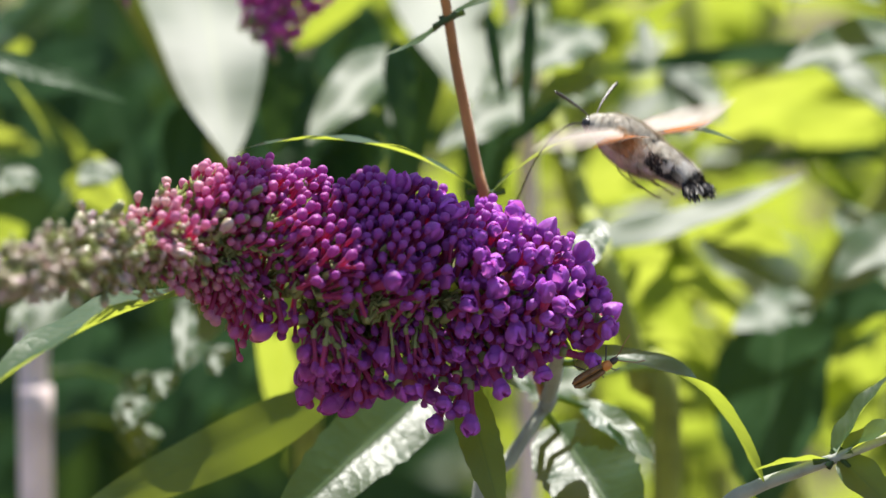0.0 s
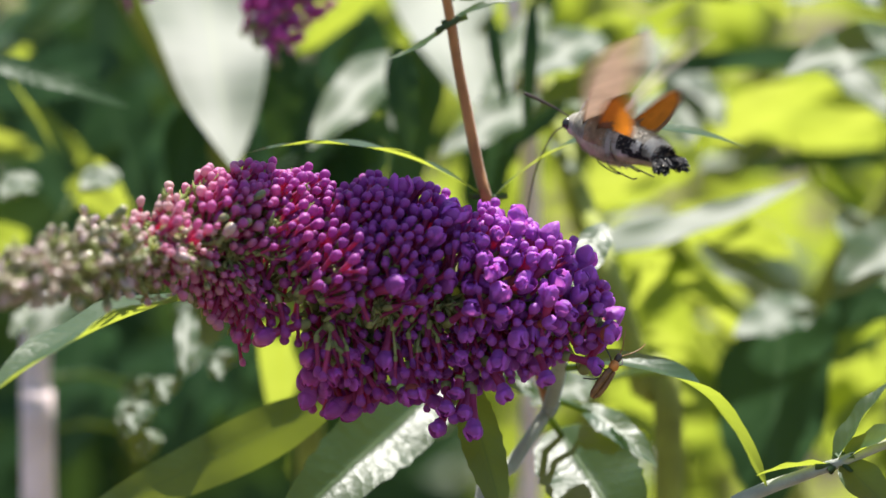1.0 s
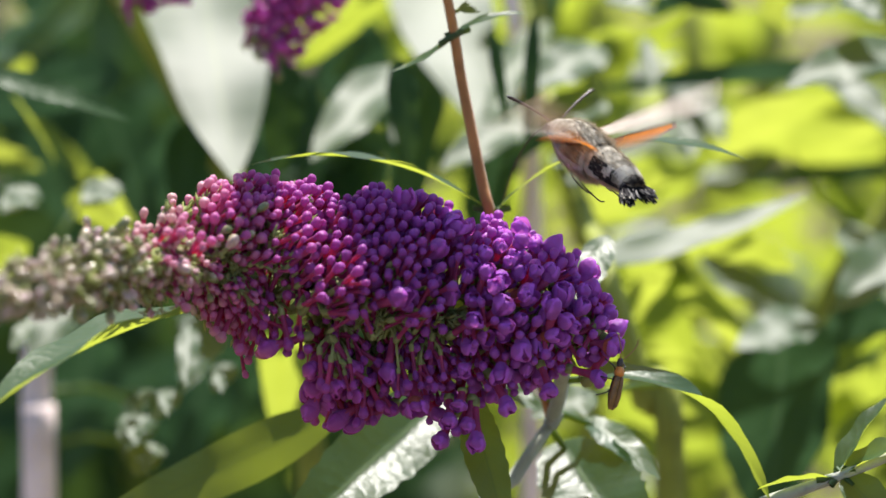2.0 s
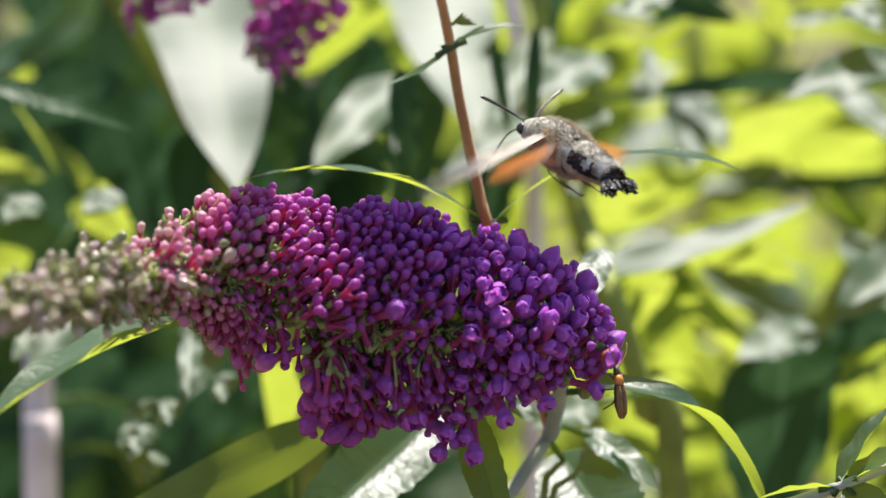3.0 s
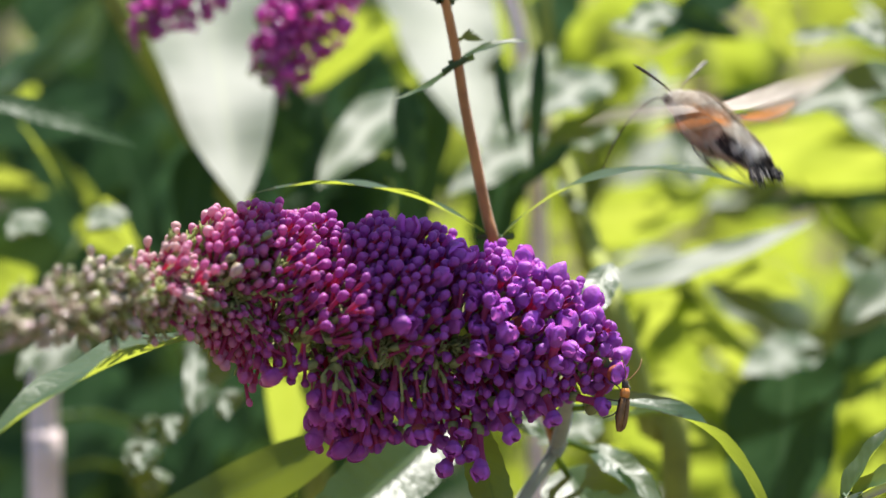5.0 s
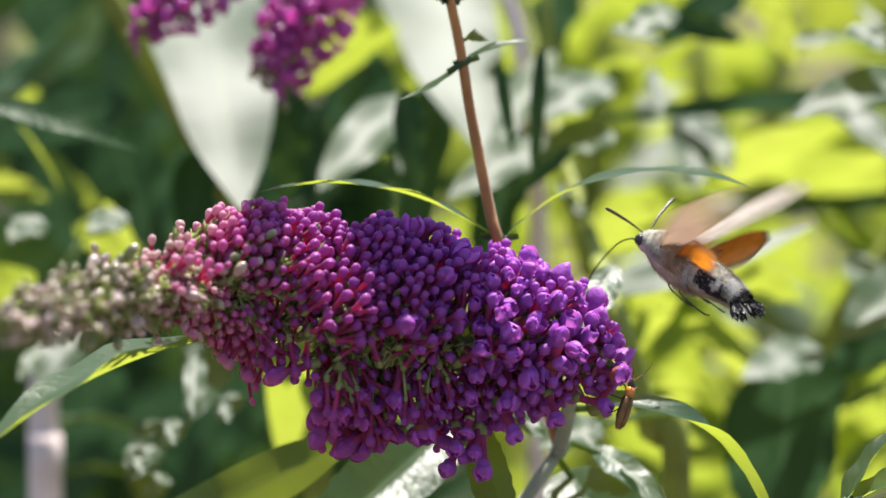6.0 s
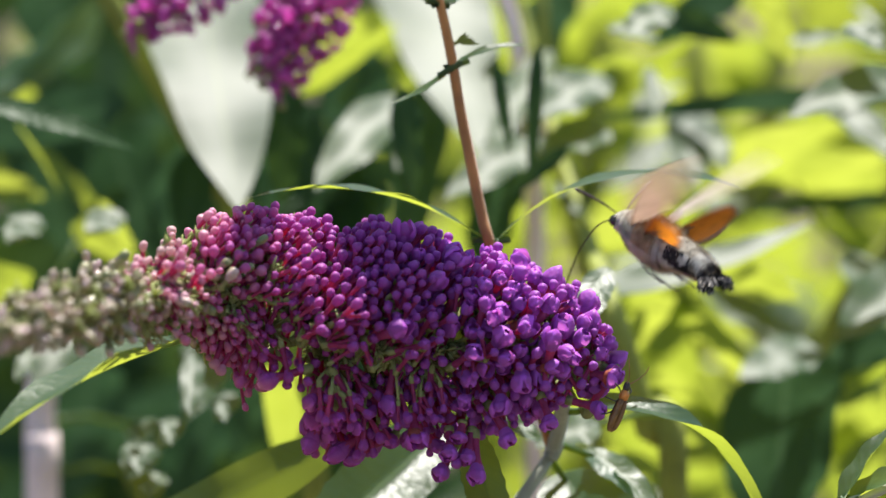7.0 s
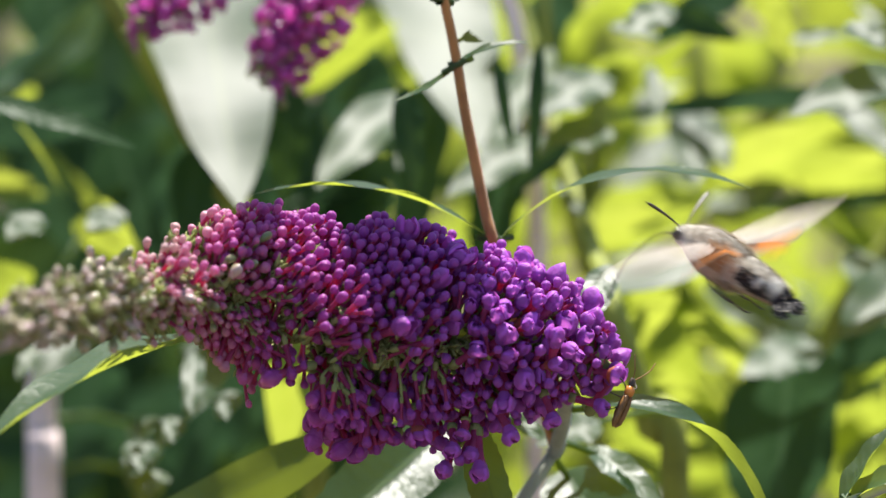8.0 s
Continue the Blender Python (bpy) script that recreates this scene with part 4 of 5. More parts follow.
# the mass of the shrub further back
def foliage(name, label, count, seed, box, size, moods, base, material=LEAF_FAR, lean=0.0):
    rnd = random.Random(seed)
    ob = thing(name, base, label, "shrub", kind="stuff")
    o = Vector(base)
    bm = bmesh.new()
    for k in range(count):
        while True:
            u = [rnd.uniform(-1, 1) for _ in range(3)]
            if abs(u[0]) ** 4 + abs(u[1]) ** 3 + max(0, u[2]) ** 4 * 0.7 < 1:
                break
        p = Vector([(a + b) / 2 + (b - a) / 2 * w for (a, b), w in zip(box, u)])
        p.z += 0.06 * noise.noise(Vector((p.x * 9, p.y * 9, seed)))
        p.y += (box[2][1] - p.z) * lean
        mood = rnd.choice(moods)
        loose = 0.1 if mood in (SHADE, GLARE) else 0.25
        n = Vector(mood) + Vector([rnd.uniform(-loose, loose) for _ in range(3)])
        d = Vector([rnd.uniform(-1, 1), rnd.uniform(-0.6, 0.6), rnd.uniform(-0.9, 0.2)])
        n.normalize()
        d = (d - n * d.dot(n)).normalized()
        L = rnd.uniform(*size)
        leaf_into(bm, p, p + d * L, L * rnd.uniform(0.25, 0.34), n, n, rnd.uniform(10, 45), 12, 6, 1, rnd, o)
    part("leaves", bm, material, ob)["kind"] = "stuff"
    bm = bmesh.new()
    for k in range(7):
        x, y = rnd.uniform(*box[0]), rnd.uniform(*box[1])
        tube(bm, curve_through([Vector((x, y, -0.02)) - o, Vector((x + rnd.uniform(-0.05, 0.05), y, box[2][0])) - o, Vector((x + rnd.uniform(-0.1, 0.1), y, box[2][1])) - o]), 0.004, 6)
    part("stems", bm, STEM_GREEN, ob)["kind"] = "stuff"


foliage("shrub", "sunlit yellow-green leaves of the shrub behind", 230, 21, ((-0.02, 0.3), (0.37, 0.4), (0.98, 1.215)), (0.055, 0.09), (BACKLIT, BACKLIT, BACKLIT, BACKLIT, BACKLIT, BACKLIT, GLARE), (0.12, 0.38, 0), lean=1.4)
# this shrub and the next hedge get their shade from the leaf colour
foliage("shrub", "leaves of the shrub behind, shaded dark by their colour", 460, 22, ((-0.36, -0.03), (0.32, 0.64), (0.85, 1.2)), (0.07, 0.11), (SHADE, FACING, FACING, (0.2, -0.95, -0.2)), (-0.12, 0.4, 0), LEAF_SHADED)
foliage("hedge", "dense hedge closing the garden, shaded dark by its leaf colour", 1400, 23, ((-1.0, -0.02), (0.66, 1.0), (0.0, 1.3)), (0.09, 0.15), (SHADE, FACING), (-0.5, 0.8, 0), LEAF_SHADED)
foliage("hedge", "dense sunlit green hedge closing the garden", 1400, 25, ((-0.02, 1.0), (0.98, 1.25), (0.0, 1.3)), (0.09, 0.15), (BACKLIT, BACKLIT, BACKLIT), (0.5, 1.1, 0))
# out of view: leaf mass added to throw shade on the left side
foliage("shade_foliage", "unseen leaf mass added to shade the leaves in front", 2400, 24, ((-0.95, -0.36), (0.46, 0.7), (1.1, 1.6)), (0.09, 0.14), ((0, 0, 1), UNDER), (-0.45, 0.65, 0))


# ---- hawk moth ----
def rgb_fur(x, a):
    """Which fur grows at x along the body and at angle a about it (0 left, 90 back)."""
    side = abs(math.cos(a))
    top = math.sin(a)
    if x > 0.0015:
        # warm thorax sides: the glow from the wings is put into the fur colour
        return 2 if top < -0.25 else 1 if (0.002 < x < 0.0075 and -0.2 < top < 0.75) else 0
    patch = noise.noise(Vector((x * 420, math.cos(a) * 1.3 + 5, math.sin(a) * 1.3)))
    if x < -0.0104:
        return 3
    if x < -0.0078 and top > -0.3:
        return 4 if patch < 0.2 else 0
    if top < -0.5:
        return 2
    if top > 0.62:
        return 0 if patch < 0.22 else 3 if x < -0.004 else 0
    return 3 if patch > -0.05 and x < -0.0014 else 4


moth = thing("hawk_moth", (0.0409, 0.0026, 1.2183), "hovering hummingbird hawk moth with grey furry body and orange hindwings", "moth")
FURS = (FUR_GREY, FUR_WARM, FUR_CREAM, FUR_BLACK, FUR_WHITE)


def furred(name, profile, seed, count, label, hair=0.0013):
    """A rounded body part along x with a coat of fine hairs that lie backwards."""
    rnd = random.Random(seed)
    bm = bmesh.new()
    fine = []
    for p, q in zip(profile, profile[1:]):
        fine += [tuple(u + (v - u) * k / 4 for u, v in zip(p, q)) for k in range(4)]
    profile = fine + [profile[-1]]
    sides, rings = 30, []
    for x, z, r, q in profile:
        rings.append([bm.verts.new((x, r * math.cos(2 * math.pi * k / sides), z + r * q * math.sin(2 * math.pi * k / sides))) for k in range(sides)])
    for (a, pa), (b, pb) in zip(zip(rings, profile), zip(rings[1:], profile[1:])):
        for k in range(sides):
            f = bm.faces.new((a[k], a[(k + 1) % sides], b[(k + 1) % sides], b[k]))
            f.material_index = rgb_fur((pa[0] + pb[0]) / 2, 2 * math.pi * (k + 0.5) / sides)
    bm.faces.new(rings[0])
    bm.faces.new(rings[-1][::-1])
    for _ in range(count):
        s = rnd.uniform(0, len(profile) - 1.001)
        i, f = int(s), s % 1
        x, z, r, q = (pa + (pb - pa) * f for pa, pb in zip(profile[i], profile[i + 1]))
        ang = rnd.uniform(0, 2 * math.pi)
        out = Vector((0, math.cos(ang), math.sin(ang)))
        p = Vector((x, r * math.cos(ang), z + r * q * math.sin(ang))) - out * 0.0002
        d = (out * rnd.uniform(0.2, 0.75) + Vector((-1, rnd.uniform(-0.3, 0.3), rnd.uniform(-0.3, 0.3)))).normalized()
        L = hair * rnd.uniform(0.6, 1.3)
        w = d.cross(out).normalized() * 0.0001
        face = bm.faces.new((bm.verts.new(p - w), bm.verts.new(p + w), bm.verts.new(p + d * L + out * L * 0.12)))
        face.material_index = rgb_fur(x + rnd.uniform(-0.0005, 0.0005), ang + rnd.uniform(-0.15, 0.15)) if rnd.random() < 0.88 else rnd.choice((0, 1, 2, 4))
    return part(name, bm, FURS, moth, label)


thorax_profile = [(0.0134, 0.0003, 0.0016, 1), (0.0127, 0.0003, 0.0029, 1), (0.0105, 0.0002, 0.0039, 1), (0.008, 0, 0.0046, 1), (0.0052, -0.0002, 0.0048, 1), (0.0025, -0.0004, 0.0046, 1), (0.0, -0.0006, 0.0041, 1)]
abdomen_profile = [(0.001, -0.0003, 0.0039, 0.95), (-0.002, -0.0002, 0.0038, 0.95), (-0.005, -0.0001, 0.0035, 0.92), (-0.0078, -0.0002, 0.0031, 0.9), (-0.0102, -0.0005, 0.0025, 0.85), (-0.012, -0.0009, 0.0017, 0.8)]
head_profile = [(0.0168, -0.0004, 0.0005, 1), (0.0163, -0.0003, 0.0013, 1), (0.015, -0.0001, 0.0022, 1), (0.0136, 0.0001, 0.0026, 1), (0.0122, 0.0002, 0.0027, 1)]
furred("thorax", thorax_profile, 5, 5200, "grey-brown furry thorax", 0.0017)
furred("abdomen", abdomen_profile, 6, 6500, "furry abdomen with black and white side patches", 0.001)
head = furred("head", head_profile, 7, 700, "small furry grey head", 0.0007)
for y in (1, -1):
    bm = bmesh.new()
    bmesh.ops.create_uvsphere(bm, u_segments=12, v_segments=8, radius=0.0012)
    eye = part("eye", bm, EYE_SHINE, head, "dark glossy compound eye")
    eye.location = (0.0149, y * 0.00185, 0.0001)
    bm = bmesh.new()
    tube(bm, curve_through([(0.0152, y * 0.0008, 0.0012), (0.0168, y * 0.0042, 0.0032), (0.0182, y * 0.0085, 0.0052), (0.0188, y * 0.011, 0.0062)]), [0.00012 + 0.00022 * min(1, k / 11) for k in range(17)] + [0.0003, 0.00012], 7)
    part("antenna", bm, CHITIN, moth, "dark clubbed antenna")
    for x0, x1 in ((0.006, -0.001), (0.003, -0.005)):
        bm = bmesh.new()
        tube(bm, curve_through([(x0, y * 0.0015, -0.0036), (x0 - 0.002, y * 0.0026, -0.0052), (x1 - 0.0002, y * 0.0028, -0.006), (x1 - 0.0016, y * 0.0024, -0.0058)]), 0.00015, 6)
        part("leg", bm, CHITIN, moth)
bm = bmesh.new()
tube(bm, curve_through([(0.0162, 0, -0.0008), (0.0188, 0, -0.0018), (0.0212, 0, -0.0042), (0.0234, 0, -0.0085), (0.0248, 0, -0.0125), (0.0256, 0, -0.0175), (0.026, 0, -0.0225)]), 0.00017, 6)
part("proboscis", bm, CHITIN, moth, "long thin curved tongue")
# tail brush of flat black hairs with pale ends
rnd = random.Random(9)
for name, y0, spread, count in (("tail_tuft", 0.0, 0.4, 160), ("tail_tuft", 0.0021, 0.45, 260), ("tail_tuft", -0.0021, 0.45, 260)):
    bm = bmesh.new()
    for k in range(count):
        p = Vector((-0.0105 + rnd.uniform(-0.001, 0.0008), y0 * 0.6 + rnd.uniform(-0.0011, 0.0011), -0.0008 + rnd.uniform(-0.0008, 0.0008)))
        d = Vector((-1, y0 * 260 + rnd.uniform(-spread, spread) * 0.6, -0.2 + rnd.uniform(-0.35, 0.25) - abs(y0) * 110)).normalized()
        L = rnd.uniform(0.0026, 0.0044) * (0.8 if y0 == 0 else 1.0)
        w = d.cross(Vector((rnd.uniform(-1, 1), rnd.uniform(-1, 1), 1))).normalized() * 0.00016
        a, b = bm.verts.new(p - w), bm.verts.new(p + w)
        c, e = bm.verts.new(p + d * L * 0.85 + w * 1.3), bm.verts.new(p + d * L * 0.85 - w * 1.3)
        tipv = bm.verts.new(p + d * L)
        bm.faces.new((a, b, c, e)).material_index = 0
        bm.faces.new((e, c, tipv)).material_index = 1 if rnd.random() < 0.25 else 0
    part(name, bm, (FUR_BLACK, FUR_GREY), moth, "black tail brush")


def wing(name, rim_front, rim_back, side, materials, band, label):
    """A thin wing from its hinge outwards: rows between its front and rear edge, with a slight camber and raised veins."""
    bm = bmesh.new()
    f, b = curve_through(rim_front, 5), curve_through(rim_back, 5)
    n = min(len(f), len(b))
    rows = []
    for i in range(n):
        p, q = f[i * (len(f) - 1) // (n - 1)], b[i * (len(b) - 1) // (n - 1)]
        row = []
        for k in range(9):
            s = k / 8
            v = p.lerp(q, s)
            v = Vector((v.x, v.y * side, v.z + 0.0006 * math.sin(math.pi * s) + 0.00012 * math.sin(s * 22)))
            row.append(bm.verts.new(v))
        rows.append(row)
    for i, (r, s) in enumerate(zip(rows, rows[1:])):
        for k in range(8):
            bm.faces.new((r[k], r[k + 1], s[k + 1], s[k])).material_index = band(i / (n - 1), k / 8)
    tube(bm, [Vector((p.x, p.y * side, p.z)) for p in f], [0.00022 - 0.00014 * i / len(f) for i in range(len(f))], 5, 1)
    return part(name, bm, materials, moth, label)


FORE_F = [(0.0012, 0, 0), (0.003, 0.008, 0), (0.0036, 0.016, 0), (0.0022, 0.0232, 0), (-0.0012, 0.0282, 0)]
FORE_B = [(-0.0026, 0, 0), (-0.0042, 0.006, 0), (-0.0046, 0.0125, 0), (-0.005, 0.0195, 0), (-0.0022, 0.0276, 0)]
HIND_F = [(-0.0006, 0, -0.0004), (-0.0008, 0.006, -0.0004), (-0.0014, 0.011, -0.0004), (-0.0036, 0.0152, -0.0004)]
HIND_B = [(-0.0046, 0, -0.0004), (-0.0078, 0.0036, -0.0004), (-0.0084, 0.009, -0.0004), (-0.006, 0.0144, -0.0004)]
wings = []
for side in (1, -1):
    fore = wing("forewing", FORE_F, FORE_B, side, (WING_GREY, WING_BROWN), lambda u, v: 1 if (0.36 < u < 0.4 or 0.6 < u < 0.65) else 0, "grey-brown narrow forewing")
    hind = wing("hindwing", HIND_F, HIND_B, side, (WING_ORANGE, WING_BROWN), lambda u, v: 1 if u < 0.2 + 0.08 * math.sin(7 * v) or v > 0.85 or u > 0.92 else 0, "orange hindwing with brown margin")
    wings.append((side, fore, hind))

# ---- beetle ----
# (a slender beetle about a centimetre long)
beetle = thing("soldier_beetle", (0.0353, -0.0072, 1.1706), "slender orange-brown soldier beetle hanging on a floret", "beetle")
beetle.scale = (1.12, 1.12, 1.12)
for y in (1, -1):
    bm = bmesh.new()
    prof = [(0.0018, 0.0002), (0.0014, 0.00095), (0.0, 0.00115), (-0.002, 0.00125), (-0.0036, 0.0011), (-0.0045, 0.0005)]
    rings = []
    for x, r in prof:
        rings.append([bm.verts.new((x, y * (0.00003 + r * (0.5 - 0.5 * math.cos(math.pi * k / 6))), 0.0003 + r * 0.75 * math.sin(math.pi * k / 6))) for k in range(7)])
    for a, b in zip(rings, rings[1:]):
        for k in range(7):
            bm.faces.new((a[k], a[(k + 1) % 7], b[(k + 1) % 7], b[k]))
    part("wing_case", bm, ELYTRA, beetle)
bm = bmesh.new()
tube(bm, [(0.002, 0, 0), (0.001, 0, -0.0001), (-0.002, 0, -0.0001), (-0.0042, 0, 0)], [0.0003, 0.0007, 0.0008, 0.0003], 10)
part("belly", bm, CHITIN, beetle)
bm = bmesh.new()
tube(bm, [(0.0014, 0, 0.0003), (0.0017, 0, 0.0003), (0.0025, 0, 0.0002), (0.0031, 0, 0.0001), (0.0033, 0, 0.0001)], [0.0004, 0.00085, 0.0009, 0.0007, 0.0003], 12)
part("thorax_shield", bm, BEETLE_ORANGE, beetle, "glossy orange shield")
bm = bmesh.new()
tube(bm, [(0.003, 0, 0), (0.0034, 0, 0), (0.004, 0, -0.0001), (0.0045, 0, -0.0003), (0.0047, 0, -0.0004)], [0.0004, 0.0006, 0.00062, 0.00045, 0.0002], 10)
part("head", bm, CHITIN, beetle)
for y in (1, -1):
    bm = bmesh.new()
    tube(bm, curve_through([(0.0044, y * 0.0003, 0), (0.0058, y * 0.0012, 0.0006), (0.0072, y * 0.0022, 0.0007), (0.0086, y * 0.0028, 0.0004)]), 0.0001, 5)
    part("feeler", bm, CHITIN_TAN, beetle)
    for x0, x1 in ((0.0025, 0.004), (0.0008, 0.0008), (-0.0008, -0.0026)):
        bm = bmesh.new()
        tube(bm, curve_through([(x0, y * 0.0005, -0.0003), ((x0 + x1) / 2, y * 0.0017, -0.0002), (x1, y * 0.0024, -0.0017)]), 0.00013, 5)
        part("leg", bm, CHITIN, beetle)

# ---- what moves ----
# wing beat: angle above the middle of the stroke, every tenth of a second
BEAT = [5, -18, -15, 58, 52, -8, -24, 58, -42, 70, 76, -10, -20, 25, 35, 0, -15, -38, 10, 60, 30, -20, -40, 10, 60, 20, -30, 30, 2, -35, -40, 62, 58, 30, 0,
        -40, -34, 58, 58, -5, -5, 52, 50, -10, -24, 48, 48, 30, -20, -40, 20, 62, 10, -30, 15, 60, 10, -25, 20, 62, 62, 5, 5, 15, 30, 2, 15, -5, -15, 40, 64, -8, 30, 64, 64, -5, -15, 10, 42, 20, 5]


def feather(a):
    """How far a forewing is turned about its span at that angle of the stroke."""
    return 12 + 0.15 * abs(a)


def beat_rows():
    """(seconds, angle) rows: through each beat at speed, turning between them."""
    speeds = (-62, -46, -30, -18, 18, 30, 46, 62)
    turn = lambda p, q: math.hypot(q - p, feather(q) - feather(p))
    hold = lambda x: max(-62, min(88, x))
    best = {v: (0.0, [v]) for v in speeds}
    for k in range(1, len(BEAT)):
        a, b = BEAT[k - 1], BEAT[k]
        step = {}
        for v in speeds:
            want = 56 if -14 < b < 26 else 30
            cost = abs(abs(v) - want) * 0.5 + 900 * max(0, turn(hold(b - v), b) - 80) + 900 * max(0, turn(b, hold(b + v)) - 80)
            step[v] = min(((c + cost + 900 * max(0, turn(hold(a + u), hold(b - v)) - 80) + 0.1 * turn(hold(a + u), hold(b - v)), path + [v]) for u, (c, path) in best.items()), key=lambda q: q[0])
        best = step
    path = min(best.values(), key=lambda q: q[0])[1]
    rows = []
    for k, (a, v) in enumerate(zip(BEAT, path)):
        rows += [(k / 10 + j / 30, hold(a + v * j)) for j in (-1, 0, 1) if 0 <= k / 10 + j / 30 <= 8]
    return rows


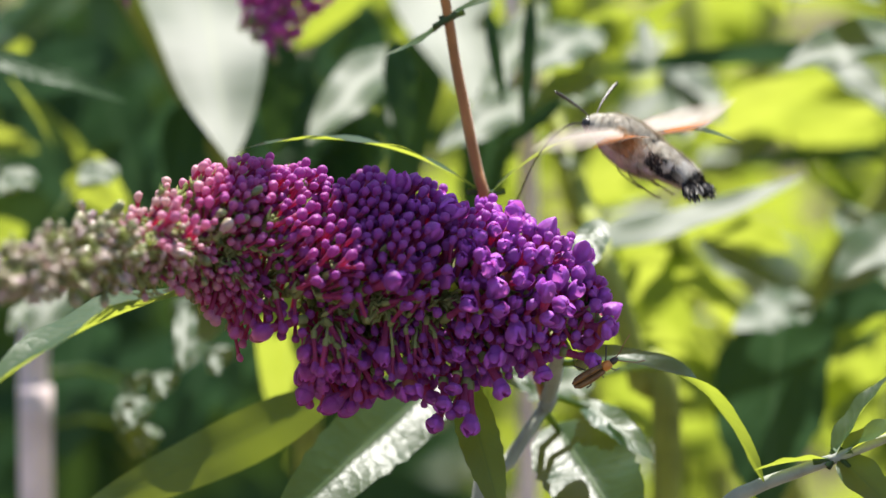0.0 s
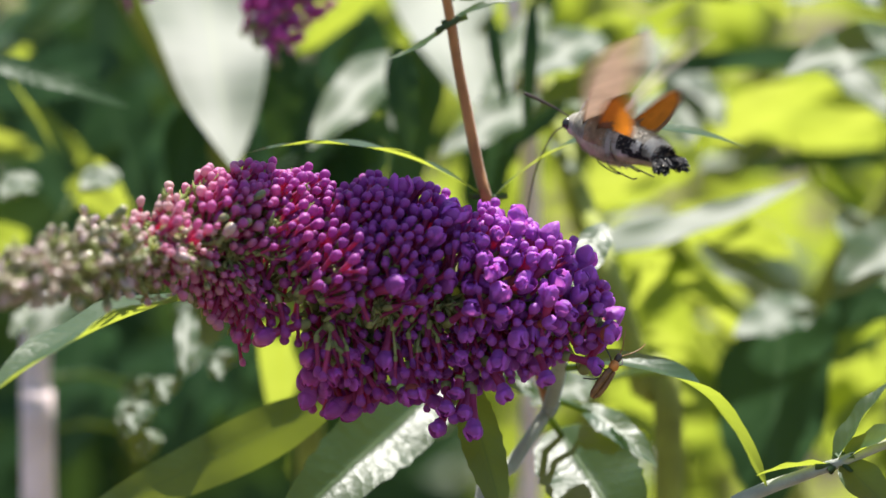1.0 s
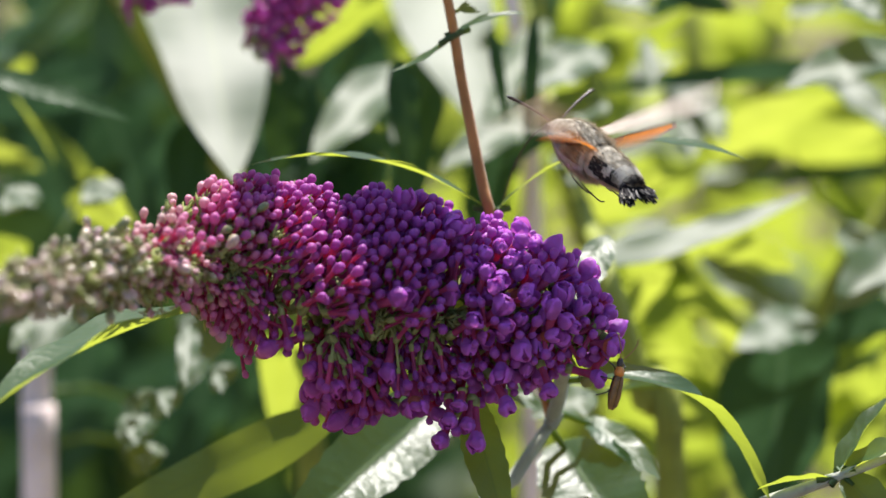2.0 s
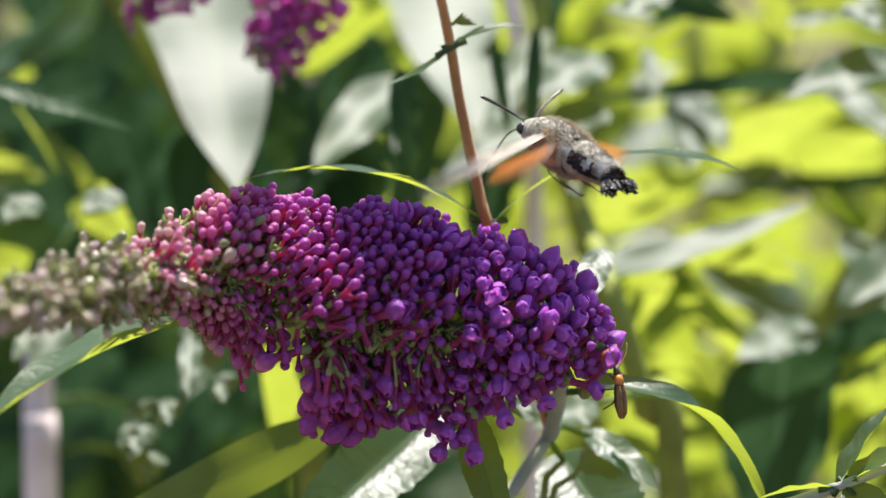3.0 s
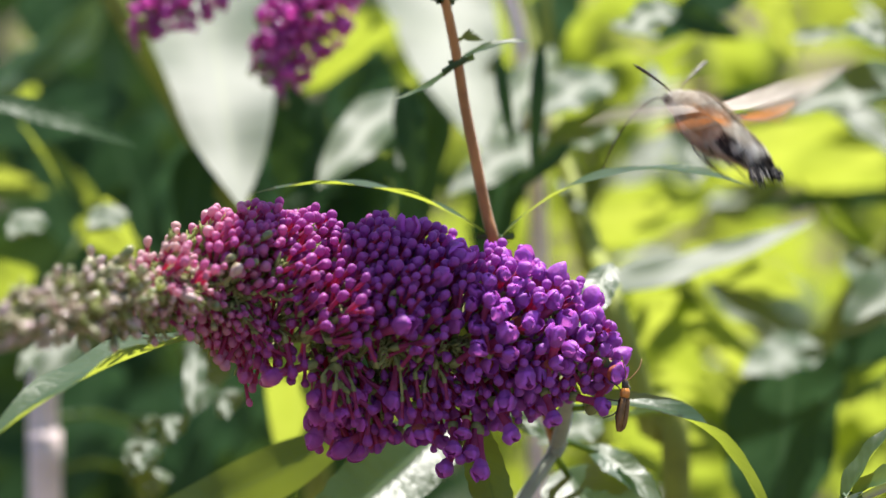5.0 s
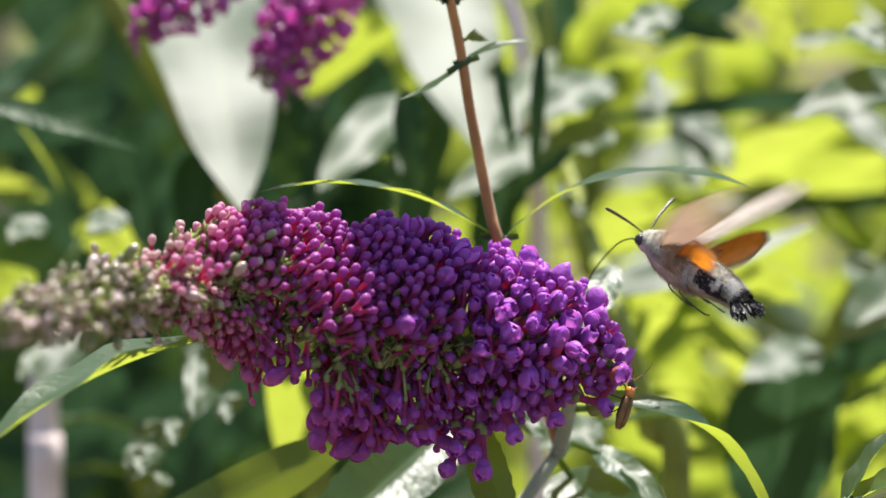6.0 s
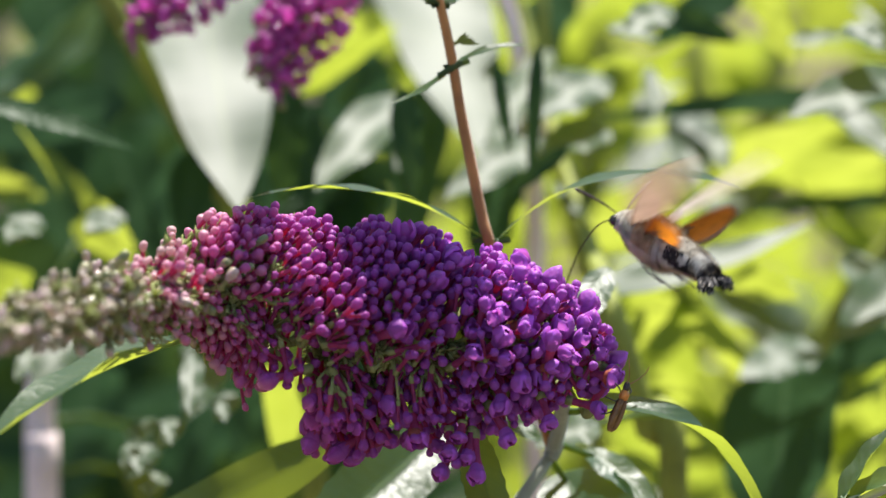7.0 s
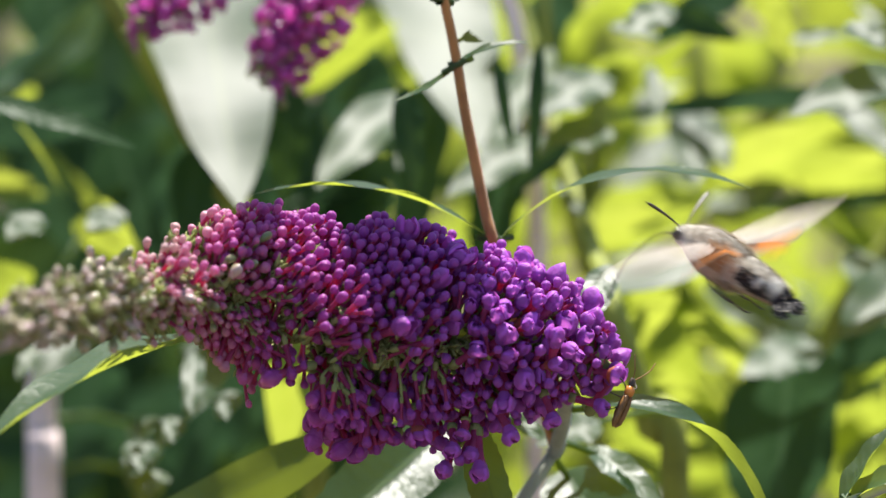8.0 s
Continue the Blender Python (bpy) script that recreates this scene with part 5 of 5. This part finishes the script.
def motions():
    walk(branch, [
        (0, pose(-0.000501, 0, 0.000079, 0, 0.018, 0)),
        (0.5, pose(0.001771, 0, 0.000083, 0, -0.107, 0)),
        (1, pose(0.000235, 0, 0.000171, 0, -0.011, 0)),
        (1.5, pose(-0.003372, 0, 0.000569, 0, 0.194, 0)),
        (3, pose(0.004205, 0, -0.000213, 0, -0.228, 0)),
        (3.5, pose(0.000193, 0, -0.000172, 0, -0.011, 0)),
        (4, pose(-0.001251, 0, 0.000110, 0, 0.067, 0)),
        (4.5, pose(0.002757, 0, -0.000266, 0, -0.149, 0)),
        (6, pose(-0.005536, 0, 0.000768, 0, 0.292, 0)),
        (6.5, pose(0.001737, 0, -0.000055, 0, -0.077, 0)),
        (7, pose(0.002364, 0, -0.000215, 0, -0.134, 0)),
        (7.5, pose(0.004276, 0, -0.000299, 0, -0.235, 0)),
        (8, pose(0.000000, 0, -0.000000, 0, -0.000, 0)),
    ])
    walk(moth, [
        (0, pose(0.04241, 0.00133, 1.20943, 0, -20.8, 142.8)),
        (0.1, pose(0.04242, 0.00155, 1.21105, 0, -19.3, 141.1)),
        (0.2, pose(0.0427, 0.00149, 1.21062, 0, -17.4, 140.8)),
        (0.3, pose(0.04083, 0.00107, 1.20762, 0, -17.7, 144.3)),
        (0.4, pose(0.03952, 0.00097, 1.20688, 0, -23.7, 145.1)),
        (0.5, pose(0.03975, 0.00107, 1.20762, 0, -23.8, 144.9)),
        (0.6, pose(0.0395, 0.00131, 1.20933, 0, -26.4, 140.9)),
        (0.7, pose(0.0389, 0.00163, 1.2116, 0, -24.3, 138.2)),
        (0.8, pose(0.03812, 0.00198, 1.2141, 0, -14.4, 137.4)),
        (0.9, pose(0.03774, 0.002, 1.21426, 0, -10.4, 134.4)),
        (1, pose(0.0371, 0.00184, 1.2131, 0, -8.2, 130.8)),
        (1.1, pose(0.03652, 0.00179, 1.21273, 0, -8.2, 128.4)),
        (1.2, pose(0.03579, 0.00152, 1.21083, 0, -12.3, 126.8)),
        (1.3, pose(0.03498, 0.00134, 1.20952, 0, -11.4, 129.8)),
        (1.4, pose(0.0344, 0.00108, 1.20771, 0, -11.1, 131.3)),
        (1.5, pose(0.03438, 0.00086, 1.20614, 0, -13.6, 128.9)),
        (1.6, pose(0.03443, 0.0009, 1.20644, 0, -19.4, 124.3)),
        (1.7, pose(0.03417, 0.00117, 1.20832, 0, -20.9, 125.5)),
        (2.8, pose(0.02545, 0.00201, 1.21433, 0, -11.0, 127.0)),
        (2.9, pose(0.02609, 0.00199, 1.21417, 0, -14.3, 127.9)),
        (3, pose(0.027, 0.00209, 1.21489, 0, -15.5, 130.0)),
        (3.1, pose(0.02787, 0.00218, 1.21548, 0, -14.1, 133.0)),
        (3.2, pose(0.02919, 0.00237, 1.21686, 0, -13.8, 135.0)),
        (3.3, pose(0.02946, 0.00237, 1.21685, 0, -11.7, 135.1)),
        (3.4, pose(0.02934, 0.00235, 1.21674, 0, -12.7, 134.1)),
        (3.5, pose(0.0291, 0.00234, 1.21664, 0, -13.6, 132.1)),
        (3.6, pose(0.02901, 0.00227, 1.21618, 0, -11.1, 129.2)),
        (3.7, pose(0.02745, 0.00221, 1.21572, 0, -8.4, 131.4)),
        (3.8, pose(0.02612, 0.00211, 1.21504, 0, -6.8, 133.2)),
        (3.9, pose(0.02486, 0.00217, 1.21544, 0, -11.2, 130.8)),
        (4, pose(0.02283, 0.00208, 1.21483, 0, -12.6, 127.0)),
        (4.1, pose(0.02266, 0.00218, 1.21552, 0, -12.2, 126.3)),
        (4.2, pose(0.02239, 0.00222, 1.21578, 0, -13.4, 125.3)),
        (4.3, pose(0.02385, 0.00229, 1.21633, 0, -15.7, 120.9)),
        (4.4, pose(0.02628, 0.00269, 1.21914, 0, -21.1, 110.4)),
        (4.5, pose(0.03133, 0.00329, 1.22343, 0, -23.6, 99.1)),
        (4.6, pose(0.0381, 0.00391, 1.22784, 0, -11.4, 107.7)),
        (4.7, pose(0.04389, 0.0042, 1.22991, 0, -5.0, 113.8)),
        (5.2, pose(0.05814, 0.01164, 1.21099, 0, -35, 142)),
        (5.8, pose(0.05048, -0.00073, 1.19478, 0, -25.3, 137.5)),
        (5.9, pose(0.05042, -0.00066, 1.19529, 0, -22.9, 138.1)),
        (6, pose(0.0504, -0.00057, 1.19591, 0, -20.9, 138.2)),
        (6.1, pose(0.05094, -0.00046, 1.19671, 0, -21.8, 136.1)),
        (6.2, pose(0.05069, -0.00044, 1.19684, 0, -20.2, 136.1)),
        (6.3, pose(0.05089, -0.00046, 1.19674, 0, -19.6, 137.5)),
        (6.4, pose(0.05098, -0.00041, 1.19705, 0, -22.0, 136.0)),
        (6.5, pose(0.05075, -0.00012, 1.19913, 0, -25.9, 128.2)),
        (6.6, pose(0.05116, 0.00054, 1.20385, 0, -20.9, 125.4)),
        (6.7, pose(0.05084, 0.00086, 1.20614, 0, -14.0, 126.9)),
        (6.8, pose(0.04965, 0.00086, 1.20612, 0, -10.1, 128.4)),
        (6.9, pose(0.04735, 0.00051, 1.20361, 0, -13.6, 129.8)),
        (7, pose(0.04528, 0.00004, 1.20026, 0, -17.0, 131.6)),
        (7.1, pose(0.0446, -0.00016, 1.19888, 0, -20.2, 132.0)),
        (7.2, pose(0.04376, -0.00045, 1.1968, 0, -26.0, 130.5)),
        (7.3, pose(0.04396, -0.00042, 1.197, 0, -26.1, 132.5)),
        (7.4, pose(0.04432, -0.0003, 1.19787, 0, -25.6, 132.8)),
        (7.5, pose(0.0443, -0.00022, 1.19841, 0, -25.0, 131.6)),
        (7.6, pose(0.04504, -0.00021, 1.19852, 0, -24.2, 130.0)),
        (7.7, pose(0.04702, -0.00018, 1.19875, 0, -25.0, 125.4)),
        (7.8, pose(0.04966, -0.00016, 1.19886, 0, -26.3, 122.5)),
        (7.9, pose(0.05412, -0.00035, 1.19752, 0, -25.3, 133.0)),
        (8, pose(0.05852, -0.00055, 1.19608, 0, -23.2, 142.2)),
    ])
    walk(beetle, [
        (0, pose(0.03137, -0.00757, 1.16771, 98.4, -30.6, 4.8)),
        (0.5, pose(0.03203, -0.00761, 1.16738, 107.0, -40.6, 6.9)),
        (1, pose(0.03308, -0.00754, 1.16788, 113.8, -53.5, 11.0)),
        (1.5, pose(0.03419, -0.00744, 1.16859, 114.3, -64.4, 17.0)),
        (3, pose(0.03496, -0.00739, 1.16897, 25.4, -81.2, 115.0)),
        (3.5, pose(0.03507, -0.00737, 1.16908, 4.6, -78.5, 136.5)),
        (4, pose(0.03463, -0.00738, 1.16903, 20.7, -80.8, 119.9)),
        (4.5, pose(0.03458, -0.00737, 1.16914, 64.5, -81.7, 74.7)),
        (6, pose(0.03524, -0.00713, 1.17084, 112.0, -69.2, 21.7)),
        (6.5, pose(0.03496, -0.00723, 1.17012, 112.2, -69.0, 21.4)),
        (7, pose(0.03458, -0.00724, 1.17007, 114.0, -65.4, 17.8)),
        (7.5, pose(0.03469, -0.00727, 1.16979, 114.1, -65.1, 17.6)),
        (8, pose(0.03529, -0.00717, 1.17056, 114.3, -64.3, 17.0)),
    ])
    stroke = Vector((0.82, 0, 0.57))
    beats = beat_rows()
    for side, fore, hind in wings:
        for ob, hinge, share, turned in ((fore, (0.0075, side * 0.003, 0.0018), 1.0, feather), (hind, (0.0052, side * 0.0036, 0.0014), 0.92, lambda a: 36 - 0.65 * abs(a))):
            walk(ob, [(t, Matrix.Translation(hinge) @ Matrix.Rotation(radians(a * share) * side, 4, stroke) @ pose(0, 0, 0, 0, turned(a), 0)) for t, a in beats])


motions()
